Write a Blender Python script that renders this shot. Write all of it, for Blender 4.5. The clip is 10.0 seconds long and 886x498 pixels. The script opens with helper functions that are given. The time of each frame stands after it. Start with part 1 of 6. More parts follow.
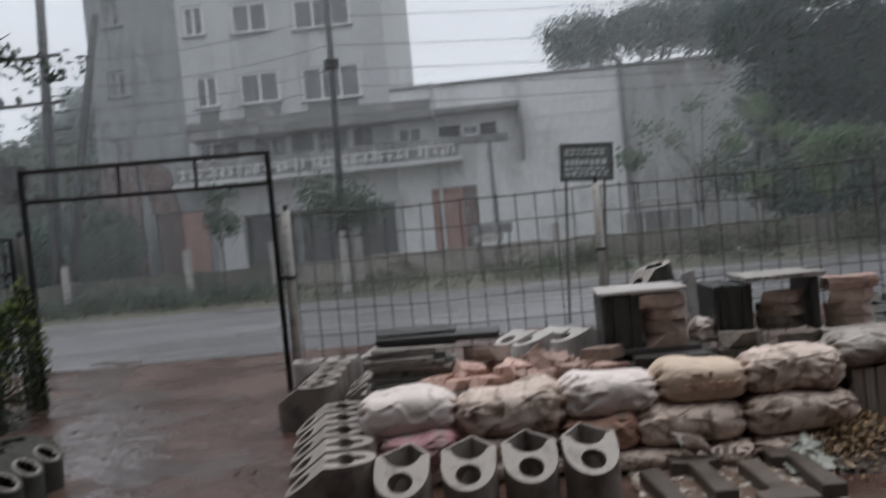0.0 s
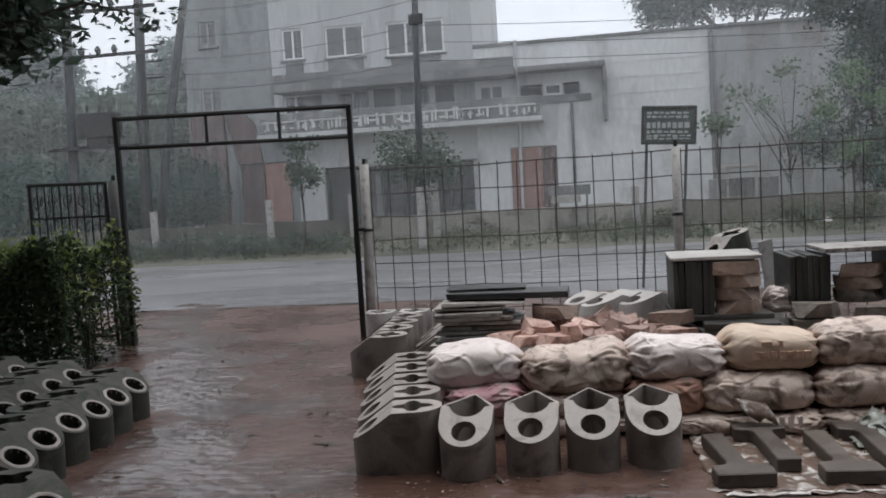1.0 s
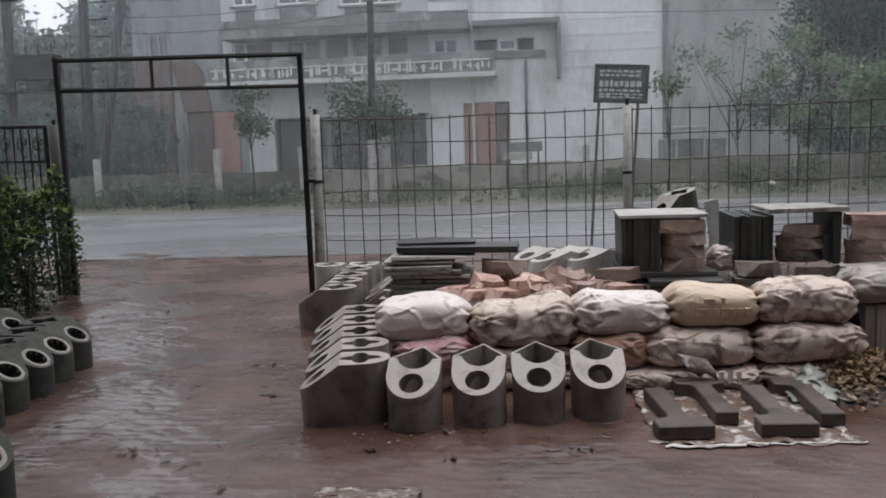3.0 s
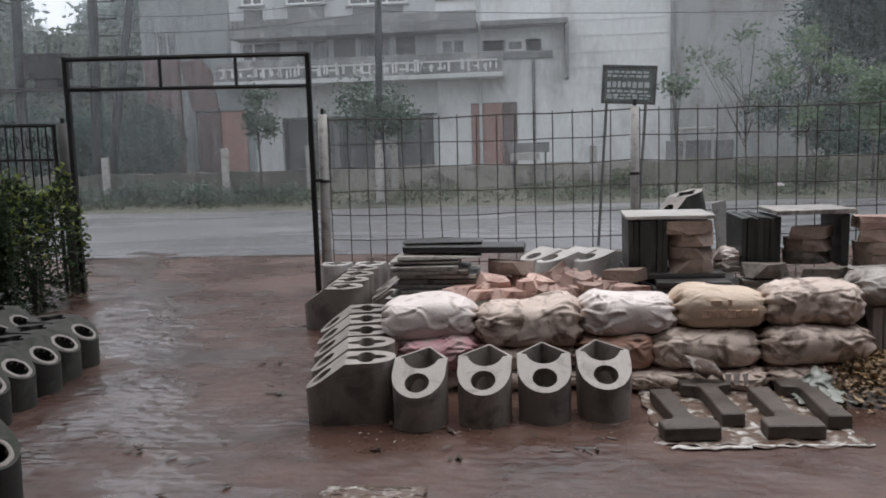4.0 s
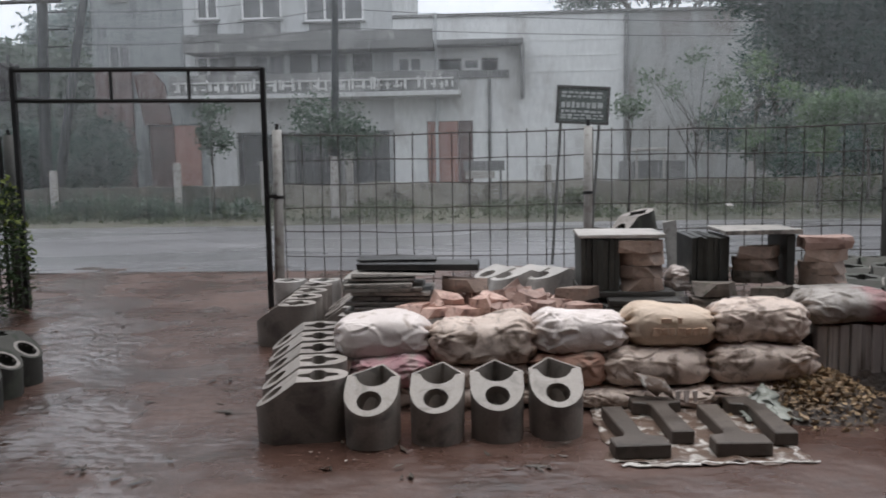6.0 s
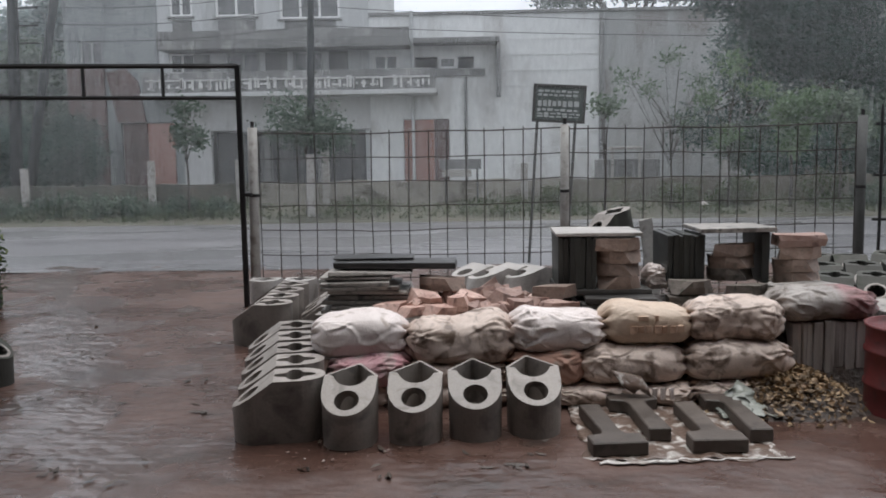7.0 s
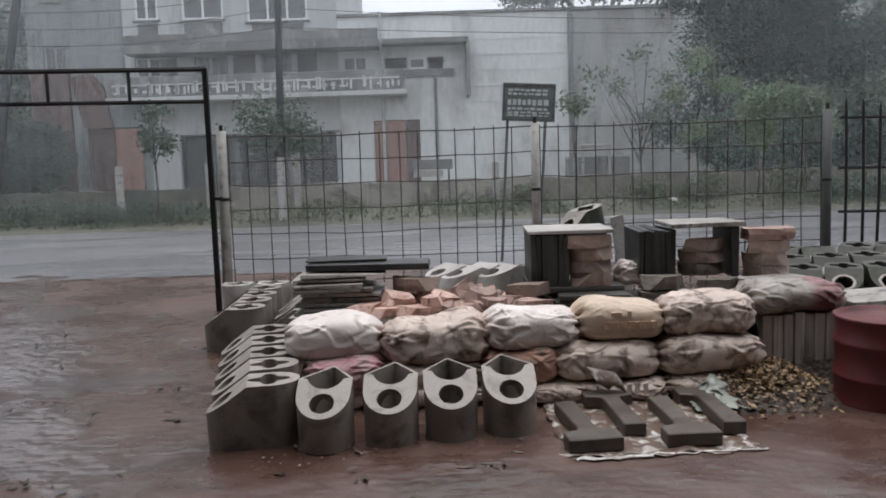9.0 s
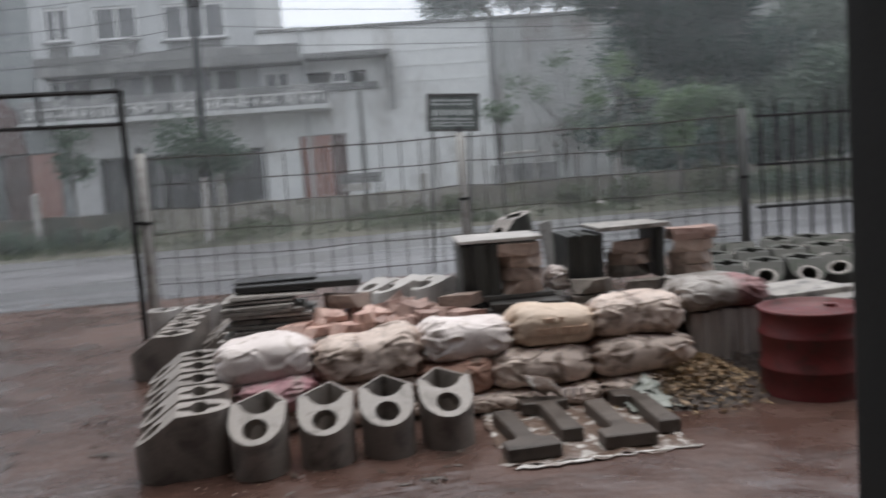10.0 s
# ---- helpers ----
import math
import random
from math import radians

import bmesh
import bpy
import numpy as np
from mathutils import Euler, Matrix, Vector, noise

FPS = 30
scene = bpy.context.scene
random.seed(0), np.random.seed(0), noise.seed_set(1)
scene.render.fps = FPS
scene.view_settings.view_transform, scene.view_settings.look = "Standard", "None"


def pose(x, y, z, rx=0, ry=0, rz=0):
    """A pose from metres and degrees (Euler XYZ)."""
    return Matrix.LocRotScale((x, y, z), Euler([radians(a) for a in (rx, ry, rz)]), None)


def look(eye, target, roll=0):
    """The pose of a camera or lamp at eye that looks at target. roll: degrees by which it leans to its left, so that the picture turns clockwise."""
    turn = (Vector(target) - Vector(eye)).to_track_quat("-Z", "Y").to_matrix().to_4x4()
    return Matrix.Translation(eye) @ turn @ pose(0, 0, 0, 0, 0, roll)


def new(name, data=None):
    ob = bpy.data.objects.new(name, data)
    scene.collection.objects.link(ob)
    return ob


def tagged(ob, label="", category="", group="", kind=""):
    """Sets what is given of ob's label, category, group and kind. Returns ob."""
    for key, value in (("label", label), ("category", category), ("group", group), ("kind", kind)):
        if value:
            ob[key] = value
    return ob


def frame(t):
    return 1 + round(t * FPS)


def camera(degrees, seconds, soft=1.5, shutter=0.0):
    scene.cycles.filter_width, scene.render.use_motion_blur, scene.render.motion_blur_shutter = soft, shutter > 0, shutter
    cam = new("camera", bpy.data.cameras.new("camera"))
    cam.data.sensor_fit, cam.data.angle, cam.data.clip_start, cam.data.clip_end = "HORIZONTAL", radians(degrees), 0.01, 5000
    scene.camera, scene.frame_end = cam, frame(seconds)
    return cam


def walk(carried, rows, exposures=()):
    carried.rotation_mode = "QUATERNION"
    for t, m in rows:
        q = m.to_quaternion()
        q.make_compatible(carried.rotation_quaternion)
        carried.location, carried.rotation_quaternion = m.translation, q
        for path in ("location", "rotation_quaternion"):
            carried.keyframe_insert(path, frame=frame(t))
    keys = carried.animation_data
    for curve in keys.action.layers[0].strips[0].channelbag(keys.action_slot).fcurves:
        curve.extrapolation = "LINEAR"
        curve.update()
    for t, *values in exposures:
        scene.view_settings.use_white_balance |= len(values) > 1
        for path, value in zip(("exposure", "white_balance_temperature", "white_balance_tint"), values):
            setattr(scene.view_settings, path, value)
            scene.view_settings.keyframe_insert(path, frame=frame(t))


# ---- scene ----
cam = camera(55.0, 10.0, soft=1.8, shutter=0.8)
# seconds, eye, target, roll
PATH = [
    (0, (-0.03, 0.074, 1.532), (-0.166, 2.069, 1.474), -5.5),
    (0.5, (-0.002, -0.004, 1.517), (-0.267, 1.973, 1.372), -4.4),
    (1, (0.004, -0.013, 1.52), (-0.317, 1.956, 1.379), -3.4),
    (1.5, (0.007, 0.001, 1.512), (-0.302, 1.973, 1.39), -3.7),
    (1.8, (0.006, 0.004, 1.508), (-0.2775, 1.978, 1.3672), -3.5),
    (2, (0.006, 0.006, 1.505), (-0.266, 1.982, 1.352), -3.3),
    (2.5, (0.003, 0.005, 1.501), (-0.218, 1.982, 1.293), -2.4),
    (3, (0.0, 0.004, 1.506), (-0.209, 1.977, 1.255), -2.0),
    (4.5, (0.002, 0.001, 1.502), (-0.227, 1.973, 1.254), -1.7),
    (5, (0.002, -0.003, 1.5), (-0.21, 1.971, 1.258), -1.5),
    (5.5, (0.005, 0.004, 1.499), (-0.182, 1.983, 1.276), -1.3),
    (6, (0.011, 0.011, 1.503), (-0.109, 1.996, 1.291), -1.0),
    (7.5, (0.002, 0.029, 1.501), (-0.04, 2.016, 1.282), -1.1),
    (8, (0.008, 0.029, 1.503), (0.003, 2.016, 1.283), -1.4),
    (8.5, (0.005, 0.025, 1.503), (0.003, 2.013, 1.285), -1.7),
    (9, (0.007, 0.033, 1.499), (0.005, 2.021, 1.282), -1.9),
    (9.5, (0.01, 0.051, 1.502), (0.031, 2.04, 1.292), -2.3),
    (9.7, (0.013, 0.054, 1.503), (0.054, 2.042, 1.294), -2.6),
    (9.8, (0.016, 0.058, 1.504), (0.085, 2.045, 1.298), -3.0),
    (10, (0.028, 0.071, 1.508), (0.185, 2.055, 1.308), -4.3),
]
walk(cam, [(t, look(eye, target, roll)) for t, eye, target, roll in PATH],
     exposures=[(0.0, -0.77), (0.4, -0.56), (0.9, -0.47), (2.0, -0.46), (2.6, -0.38), (10.0, -0.37)])

# ---- light ----
world = bpy.data.worlds.new("overcast_sky")
scene.world = world
world.use_nodes = True
wn = world.node_tree.nodes
sky = wn.new("ShaderNodeTexSky")
sky.sky_type, sky.sun_disc = "NISHITA", False
sky.sun_elevation, sky.sun_rotation = radians(80), radians(14)
sky.air_density, sky.dust_density, sky.ozone_density = 1.0, 0.6, 1.0
grey_sky = wn.new("ShaderNodeHueSaturation")
grey_sky.inputs["Saturation"].default_value = 0.3
world.node_tree.links.new(sky.outputs["Color"], grey_sky.inputs["Color"])
cloud = wn.new("ShaderNodeMix")
cloud.data_type = "RGBA"
cloud.inputs["Factor"].default_value, cloud.inputs["B"].default_value = 0.72, (11.2, 11.8, 12.9, 1)
world.node_tree.links.new(grey_sky.outputs["Color"], cloud.inputs["A"])
world.node_tree.links.new(cloud.outputs["Result"], wn["Background"].inputs["Color"])
wn["Background"].inputs["Strength"].default_value = 0.15
sun = new("sun", bpy.data.lights.new("sun", "SUN"))
sun.data.energy, sun.data.angle, sun.data.color = 3.0, radians(45), (1.0, 0.985, 0.975)
sun.matrix_world = look((1, 4, 26), (0, 0, 0))


# ---- materials ----
def surface(name, c1, c2, rough=(0.5, 0.8), big=1.5, fine=40.0, bump=0.3, depth=0.01, metal=0.0, c3=None, stain=0.5, island=0.0, stretch=(1, 1, 1), coat=0.0, jitter=0.0, crease=0.0, edge=(0.3, 0.7), puddle=0.0, sheen_band=None):
    m = bpy.data.materials.new(name)
    m.use_nodes = True
    n, link = m.node_tree.nodes, m.node_tree.links.new
    p = n["Principled BSDF"]
    co, info, add, mp = n.new("ShaderNodeTexCoord"), n.new("ShaderNodeObjectInfo"), n.new("ShaderNodeVectorMath"), n.new("ShaderNodeMapping")
    mul = n.new("ShaderNodeMath")
    mul.operation, mul.inputs[1].default_value = "MULTIPLY", 40.0
    link(info.outputs["Random"], mul.inputs[0])
    link(co.outputs["Object"], add.inputs[0])
    link(mul.outputs[0], add.inputs[1])
    mp.inputs["Scale"].default_value = stretch
    link(add.outputs[0], mp.inputs["Vector"])
    a, b = n.new("ShaderNodeTexNoise"), n.new("ShaderNodeTexNoise")
    a.inputs["Scale"].default_value, a.inputs["Detail"].default_value, a.inputs["Roughness"].default_value = big, 6, 0.62
    b.inputs["Scale"].default_value, b.inputs["Detail"].default_value = fine, 5
    link(mp.outputs[0], a.inputs["Vector"])
    link(mp.outputs[0], b.inputs["Vector"])
    mix = n.new("ShaderNodeMix")
    mix.data_type = "RGBA"
    mix.inputs["A"].default_value, mix.inputs["B"].default_value = (*c1, 1), (*c2, 1)
    ramp = n.new("ShaderNodeMapRange")
    ramp.inputs["From Min"].default_value, ramp.inputs["From Max"].default_value = 0.32, 0.68
    link(a.outputs["Fac"], ramp.inputs["Value"])
    link(ramp.outputs[0], mix.inputs["Factor"])
    out = mix.outputs["Result"]
    if c3:
        mix2, ramp2 = n.new("ShaderNodeMix"), n.new("ShaderNodeMapRange")
        mix2.data_type = "RGBA"
        mix2.inputs["B"].default_value = (*c3, 1)
        c = n.new("ShaderNodeTexNoise")
        c.inputs["Scale"].default_value, c.inputs["Detail"].default_value, c.inputs["Distortion"].default_value = big * 2.3, 7, 0.6
        link(mp.outputs[0], c.inputs["Vector"])
        ramp2.inputs["From Min"].default_value, ramp2.inputs["From Max"].default_value = 0.62 - 0.2 * stain, 0.78 - 0.2 * stain
        link(c.outputs["Fac"], ramp2.inputs["Value"])
        link(ramp2.outputs[0], mix2.inputs["Factor"])
        link(out, mix2.inputs["A"])
        out = mix2.outputs["Result"]
    hsv = n.new("ShaderNodeHueSaturation")
    val = n.new("ShaderNodeMapRange")
    val.inputs["To Min"].default_value, val.inputs["To Max"].default_value = 0.78, 1.22
    link(b.outputs["Fac"], val.inputs["Value"])
    v = val.outputs[0]
    if island or jitter:
        src = info.outputs["Random"]
        if island:
            src = n.new("ShaderNodeNewGeometry").outputs["Random Per Island"]
        amount = island or jitter
        r2, m2 = n.new("ShaderNodeMapRange"), n.new("ShaderNodeMath")
        r2.inputs["To Min"].default_value, r2.inputs["To Max"].default_value = 1 - amount, 1 + amount
        m2.operation = "MULTIPLY"
        link(src, r2.inputs["Value"])
        link(v, m2.inputs[0])
        link(r2.outputs[0], m2.inputs[1])
        v = m2.outputs[0]
    link(v, hsv.inputs["Value"])
    link(out, hsv.inputs["Color"])
    link(hsv.outputs["Color"], p.inputs["Base Color"])
    rr = n.new("ShaderNodeMapRange")
    rr.inputs["From Min"].default_value, rr.inputs["From Max"].default_value = edge
    rr.inputs["To Min"].default_value, rr.inputs["To Max"].default_value = rough
    link(a.outputs["Fac"], rr.inputs["Value"])
    rough_out, wet = rr.outputs[0], None
    if puddle:
        # still water lying in hollows
        pool, wet, still = n.new("ShaderNodeTexNoise"), n.new("ShaderNodeMapRange"), n.new("ShaderNodeMix")
        pool.inputs["Scale"].default_value, pool.inputs["Detail"].default_value, pool.inputs["Distortion"].default_value = puddle, 5, 0.5
        wet.inputs["From Min"].default_value, wet.inputs["From Max"].default_value = 0.46, 0.58
        link(mp.outputs[0], pool.inputs["Vector"])
        level = pool.outputs["Fac"]
        if sheen_band is not None:
            # extra wet gloss in a diagonal band, laid where the sky's reflection falls
            axes = n.new("ShaderNodeSeparateXYZ")
            link(co.outputs["Object"], axes.inputs[0])
            level = n.new("ShaderNodeMath")
            level.operation, level.inputs[1].default_value = "MULTIPLY_ADD", 0.5
            link(axes.outputs["Y"], level.inputs[0])
            link(axes.outputs["X"], level.inputs[2])
            level = level.outputs[0]
            for op, val2 in (("SUBTRACT", sheen_band), ("ABSOLUTE", 0.0), ("MULTIPLY", -0.34), ("ADD", 0.17), ("MAXIMUM", -0.09)):
                q = n.new("ShaderNodeMath")
                q.operation, q.inputs[1].default_value = op, val2
                link(level, q.inputs[0])
                level = q.outputs[0]
            q = n.new("ShaderNodeMath")
            link(level, q.inputs[0])
            link(pool.outputs["Fac"], q.inputs[1])
            level = q.outputs[0]
        link(level, wet.inputs["Value"])
        link(wet.outputs[0], still.inputs["Factor"])
        link(rough_out, still.inputs["A"])
        still.inputs["B"].default_value = 0.2
        rough_out = still.outputs["Result"]
        film, ripple, rmap, rnoise = n.new("ShaderNodeMapRange"), n.new("ShaderNodeBump"), n.new("ShaderNodeMapping"), n.new("ShaderNodeTexNoise")
        film.inputs["To Min"].default_value, film.inputs["To Max"].default_value = 0.06, 0.85
        link(wet.outputs[0], film.inputs["Value"])
        link(film.outputs[0], p.inputs["Coat Weight"])
        rmap.inputs["Scale"].default_value = (13, 16, 5)
        link(co.outputs["Object"], rmap.inputs["Vector"])
        rnoise.inputs["Scale"].default_value, rnoise.inputs["Detail"].default_value = 1.0, 4
        link(rmap.outputs[0], rnoise.inputs["Vector"])
        ripple.inputs["Strength"].default_value, ripple.inputs["Distance"].default_value = 0.4, 0.01
        link(rnoise.outputs["Fac"], ripple.inputs["Height"])
        link(ripple.outputs[0], p.inputs["Coat Normal"])
    link(rough_out, p.inputs["Roughness"])
    p.inputs["Metallic"].default_value = metal
    if not puddle:
        p.inputs["Coat Weight"].default_value = coat
    p.inputs["Coat Roughness"].default_value = 0.26 if puddle else 0.15
    if bump:
        bp, sm = n.new("ShaderNodeBump"), n.new("ShaderNodeMath")
        sm.operation = "ADD"
        link(a.outputs["Fac"], sm.inputs[0])
        link(b.outputs["Fac"], sm.inputs[1])
        bp.inputs["Strength"].default_value, bp.inputs["Distance"].default_value = bump, depth
        height = sm.outputs[0]
        if crease:
            # sharp pulled folds
            turned = n.new("ShaderNodeMapping")
            turned.inputs["Scale"].default_value, turned.inputs["Rotation"].default_value = (2.2, 4.5, 5.5), (0.4, 0.5, 0.2)
            link(add.outputs[0], turned.inputs["Vector"])
            c = n.new("ShaderNodeTexNoise")
            c.inputs["Scale"].default_value, c.inputs["Detail"].default_value, c.inputs["Distortion"].default_value = 1.0, 1.5, 0.8
            link(turned.outputs[0], c.inputs["Vector"])
            steps = [("SUBTRACT", 0.5), ("ABSOLUTE", 0.0), ("MULTIPLY", 4.0), ("POWER", 0.6), ("MULTIPLY", crease)]
            sock = c.outputs["Fac"]
            for op, val2 in steps:
                q = n.new("ShaderNodeMath")
                q.operation, q.inputs[1].default_value = op, val2
                link(sock, q.inputs[0])
                sock = q.outputs[0]
            total = n.new("ShaderNodeMath")
            link(height, total.inputs[0])
            link(sock, total.inputs[1])
            height = total.outputs[0]
        link(height, bp.inputs["Height"])
        if wet:
            calm = n.new("ShaderNodeMapRange")
            calm.inputs["To Min"].default_value, calm.inputs["To Max"].default_value = bump, bump * 0.5
            link(wet.outputs[0], calm.inputs["Value"])
            link(calm.outputs[0], bp.inputs["Strength"])
        link(bp.outputs[0], p.inputs["Normal"])
    return m


def leafy(name, c1, c2, rough=0.35, through_light=0.3):
    m = surface(name, c1, c2, (rough, rough + 0.15), big=0.8, fine=9, bump=0, island=0.3)
    n, link = m.node_tree.nodes, m.node_tree.links.new
    tr, mx = n.new("ShaderNodeBsdfTranslucent"), n.new("ShaderNodeMixShader")
    mx.inputs[0].default_value = through_light
    p = n["Principled BSDF"]
    link(p.inputs["Base Color"].links[0].from_socket, tr.inputs["Color"])
    link(p.outputs[0], mx.inputs[1])
    link(tr.outputs[0], mx.inputs[2])
    link(mx.outputs[0], n["Material Output"].inputs["Surface"])
    return m


MUD = surface("wet_mud", (0.06, 0.0315, 0.024), (0.116, 0.0675, 0.053), (0.22, 0.45), big=1.3, fine=16, bump=0.4, depth=0.016, puddle=1.9, sheen_band=0.1, edge=(0.42, 0.6), c3=(0.055, 0.037, 0.03), stain=0.35, stretch=(0.9, 1.15, 1))
ASPHALT = surface("wet_asphalt", (0.10, 0.098, 0.105), (0.17, 0.166, 0.175), (0.3, 0.44), big=0.35, fine=7, bump=0.8, depth=0.03, puddle=0.35, stretch=(0.5, 1.3, 1))
ASPHALT.node_tree.nodes["Principled BSDF"].inputs["Coat Roughness"].default_value = 0.38
ASPHALT.node_tree.nodes["Principled BSDF"].inputs["Specular IOR Level"].default_value = 1.0
VERGE = surface("verge_soil", (0.05, 0.054, 0.036), (0.095, 0.088, 0.066), (0.6, 0.9), big=0.7, fine=12, bump=0.5, depth=0.03)
CONCRETE = surface("cast_concrete", (0.165, 0.14, 0.122), (0.275, 0.24, 0.213), (0.4, 0.7), big=2.6, fine=70, bump=0.25, depth=0.004, c3=(0.095, 0.082, 0.073), stain=0.5, jitter=0.15)
PALE_CONCRETE = surface("pale_concrete", (0.33, 0.305, 0.285), (0.47, 0.44, 0.415), (0.4, 0.7), big=4, fine=60, bump=0.25, depth=0.004, c3=(0.25, 0.24, 0.22), stain=0.35, jitter=0.15)
DARK_CONCRETE = surface("fresh_dark_concrete", (0.05, 0.047, 0.044), (0.085, 0.08, 0.075), (0.35, 0.6), big=5, fine=90, bump=0.4, depth=0.004, jitter=0.1)
SLAB = surface("slab_concrete", (0.19, 0.172, 0.155), (0.33, 0.305, 0.28), (0.35, 0.65), big=5, fine=60, bump=0.3, depth=0.004, c3=(0.06, 0.058, 0.055), stain=0.5, jitter=0.35)
BLACK_WOOD = surface("wet_black_board", (0.018, 0.017, 0.017), (0.04, 0.037, 0.035), (0.25, 0.5), big=4, fine=50, bump=0.3, depth=0.003)
# Even, very dark matt colour for the pillar
PILLAR_DARK = surface("matt_dark_plaster", (0.012, 0.012, 0.011), (0.026, 0.025, 0.023), (0.75, 0.95), big=3, fine=40, bump=0.3, depth=0.004)
POST = surface("whitewashed_post", (0.30, 0.285, 0.265), (0.44, 0.425, 0.40), (0.5, 0.8), big=5, fine=50, bump=0.3, depth=0.004, c3=(0.22, 0.20, 0.18), stain=0.5)
GREY_POST = surface("grey_post", (0.07, 0.07, 0.067), (0.12, 0.12, 0.115), (0.5, 0.8), big=5, fine=50, bump=0.3, depth=0.004)
IRON = surface("black_painted_iron", (0.012, 0.012, 0.013), (0.03, 0.027, 0.026), (0.35, 0.6), big=6, fine=80, bump=0.15, depth=0.002, metal=0.3)
WIRE = surface("rusty_wire", (0.045, 0.04, 0.038), (0.08, 0.066, 0.058), (0.45, 0.7), big=8, fine=80, bump=0.1, depth=0.001, metal=0.5)
BRICK = surface("fired_brick", (0.30, 0.165, 0.13), (0.54, 0.385, 0.33), (0.5, 0.8), big=9, fine=70, bump=0.5, depth=0.006, c3=(0.17, 0.10, 0.085), stain=0.4, jitter=0.4)
GREY_BRICK = surface("dark_mossy_brick", (0.095, 0.078, 0.066), (0.20, 0.168, 0.145), (0.55, 0.85), big=9, fine=60, bump=0.7, depth=0.008, c3=(0.07, 0.068, 0.05), stain=0.5, jitter=0.3)
UPRIGHT = surface("wet_black_slab", (0.02, 0.021, 0.019), (0.045, 0.045, 0.04), (0.4, 0.65), big=5, fine=80, bump=0.4, depth=0.004, jitter=0.35)
OLD_BRICK = surface("mossy_old_brick", (0.22, 0.15, 0.118), (0.36, 0.265, 0.218), (0.5, 0.8), big=9, fine=60, bump=0.6, depth=0.008, c3=(0.20, 0.155, 0.125), stain=0.4, jitter=0.3)
SACK_WHITE = surface("white_woven_sack", (0.70, 0.61, 0.575), (0.84, 0.755, 0.72), (0.35, 0.6), big=4, fine=160, bump=0.6, depth=0.007, c3=(0.46, 0.38, 0.33), stain=0.3, coat=0.1, crease=0.4)
SACK_GREY = surface("dirty_grey_sack", (0.49, 0.38, 0.315), (0.735, 0.61, 0.535), (0.35, 0.65), big=5, fine=150, bump=0.6, depth=0.007, c3=(0.17, 0.115, 0.085), stain=0.62, coat=0.1, crease=0.4)
SACK_YELLOW = surface("straw_yellow_sack", (0.55, 0.415, 0.31), (0.68, 0.545, 0.43), (0.4, 0.65), big=4, fine=150, bump=0.6, depth=0.007, c3=(0.40, 0.29, 0.20), stain=0.3, coat=0.1, crease=0.4)
SACK_PINK = surface("pink_printed_sack", (0.48, 0.22, 0.25), (0.56, 0.35, 0.36), (0.4, 0.6), big=4, fine=150, bump=0.6, depth=0.007, c3=(0.46, 0.38, 0.35), stain=0.75, crease=0.4)
SACK_BROWN = surface("brown_jute_sack", (0.33, 0.175, 0.125), (0.42, 0.25, 0.19), (0.6, 0.85), big=4, fine=150, bump=0.6, depth=0.007, c3=(0.24, 0.19, 0.155), stain=0.4, crease=0.4)
PRINT = surface("faded_brown_print", (0.47, 0.30, 0.21), (0.58, 0.41, 0.30), (0.5, 0.7), bump=0)
PLASTIC = surface("crumpled_white_plastic", (0.50, 0.47, 0.43), (0.68, 0.65, 0.61), (0.2, 0.45), big=6, fine=40, bump=0.5, depth=0.01, c3=(0.14, 0.095, 0.073), stain=1.55)
CLEAN_PLASTIC = surface("washed_white_plastic", (0.50, 0.47, 0.44), (0.70, 0.67, 0.64), (0.2, 0.45), big=6, fine=40, bump=0.4, depth=0.008, c3=(0.25, 0.19, 0.16), stain=0.5)
GREEN_PLASTIC = surface("pale_green_plastic", (0.215, 0.228, 0.198), (0.30, 0.312, 0.28), (0.2, 0.45), big=6, fine=40, bump=0.5, depth=0.01)
RED_PAINT = surface("red_drum_paint", (0.10, 0.012, 0.012), (0.14, 0.022, 0.02), (0.4, 0.6), big=5, fine=40, bump=0.2, depth=0.004, c3=(0.07, 0.018, 0.015), stain=0.5)
RUBBLE = surface("wet_rubble", (0.035, 0.026, 0.021), (0.09, 0.065, 0.052), (0.4, 0.8), big=9, fine=40, bump=0.8, depth=0.03)
BARK = surface("wet_bark", (0.045, 0.04, 0.034), (0.09, 0.08, 0.068), (0.6, 0.9), big=6, fine=50, bump=0.7, depth=0.02, stretch=(1, 1, 0.25))
PLASTER = surface("weathered_plaster", (0.44, 0.455, 0.46), (0.57, 0.585, 0.59), (0.7, 0.9), big=0.35, fine=7, bump=0.2, depth=0.01, c3=(0.36, 0.37, 0.37), stain=0.45, stretch=(1.6, 1, 0.3))
# Left wing's shade is put into this darker copy of the plaster
SHADED_WING = surface("shaded_wing_plaster", (0.21, 0.23, 0.232), (0.30, 0.32, 0.322), (0.7, 0.9), big=0.4, fine=7, bump=0.2, depth=0.01, c3=(0.17, 0.185, 0.185), stain=0.5, stretch=(1.6, 1, 0.3))
LOWER_PLASTER = surface("white_lower_plaster", (0.46, 0.465, 0.465), (0.58, 0.585, 0.585), (0.7, 0.9), big=0.5, fine=7, bump=0.2, depth=0.01, c3=(0.36, 0.355, 0.345), stain=0.3, stretch=(1, 1, 0.35))
STAINED = surface("rain_stained_concrete", (0.11, 0.112, 0.11), (0.24, 0.24, 0.235), (0.7, 0.9), big=0.6, fine=8, bump=0.3, depth=0.015, c3=(0.36, 0.355, 0.35), stain=0.35, stretch=(1, 1, 0.5))
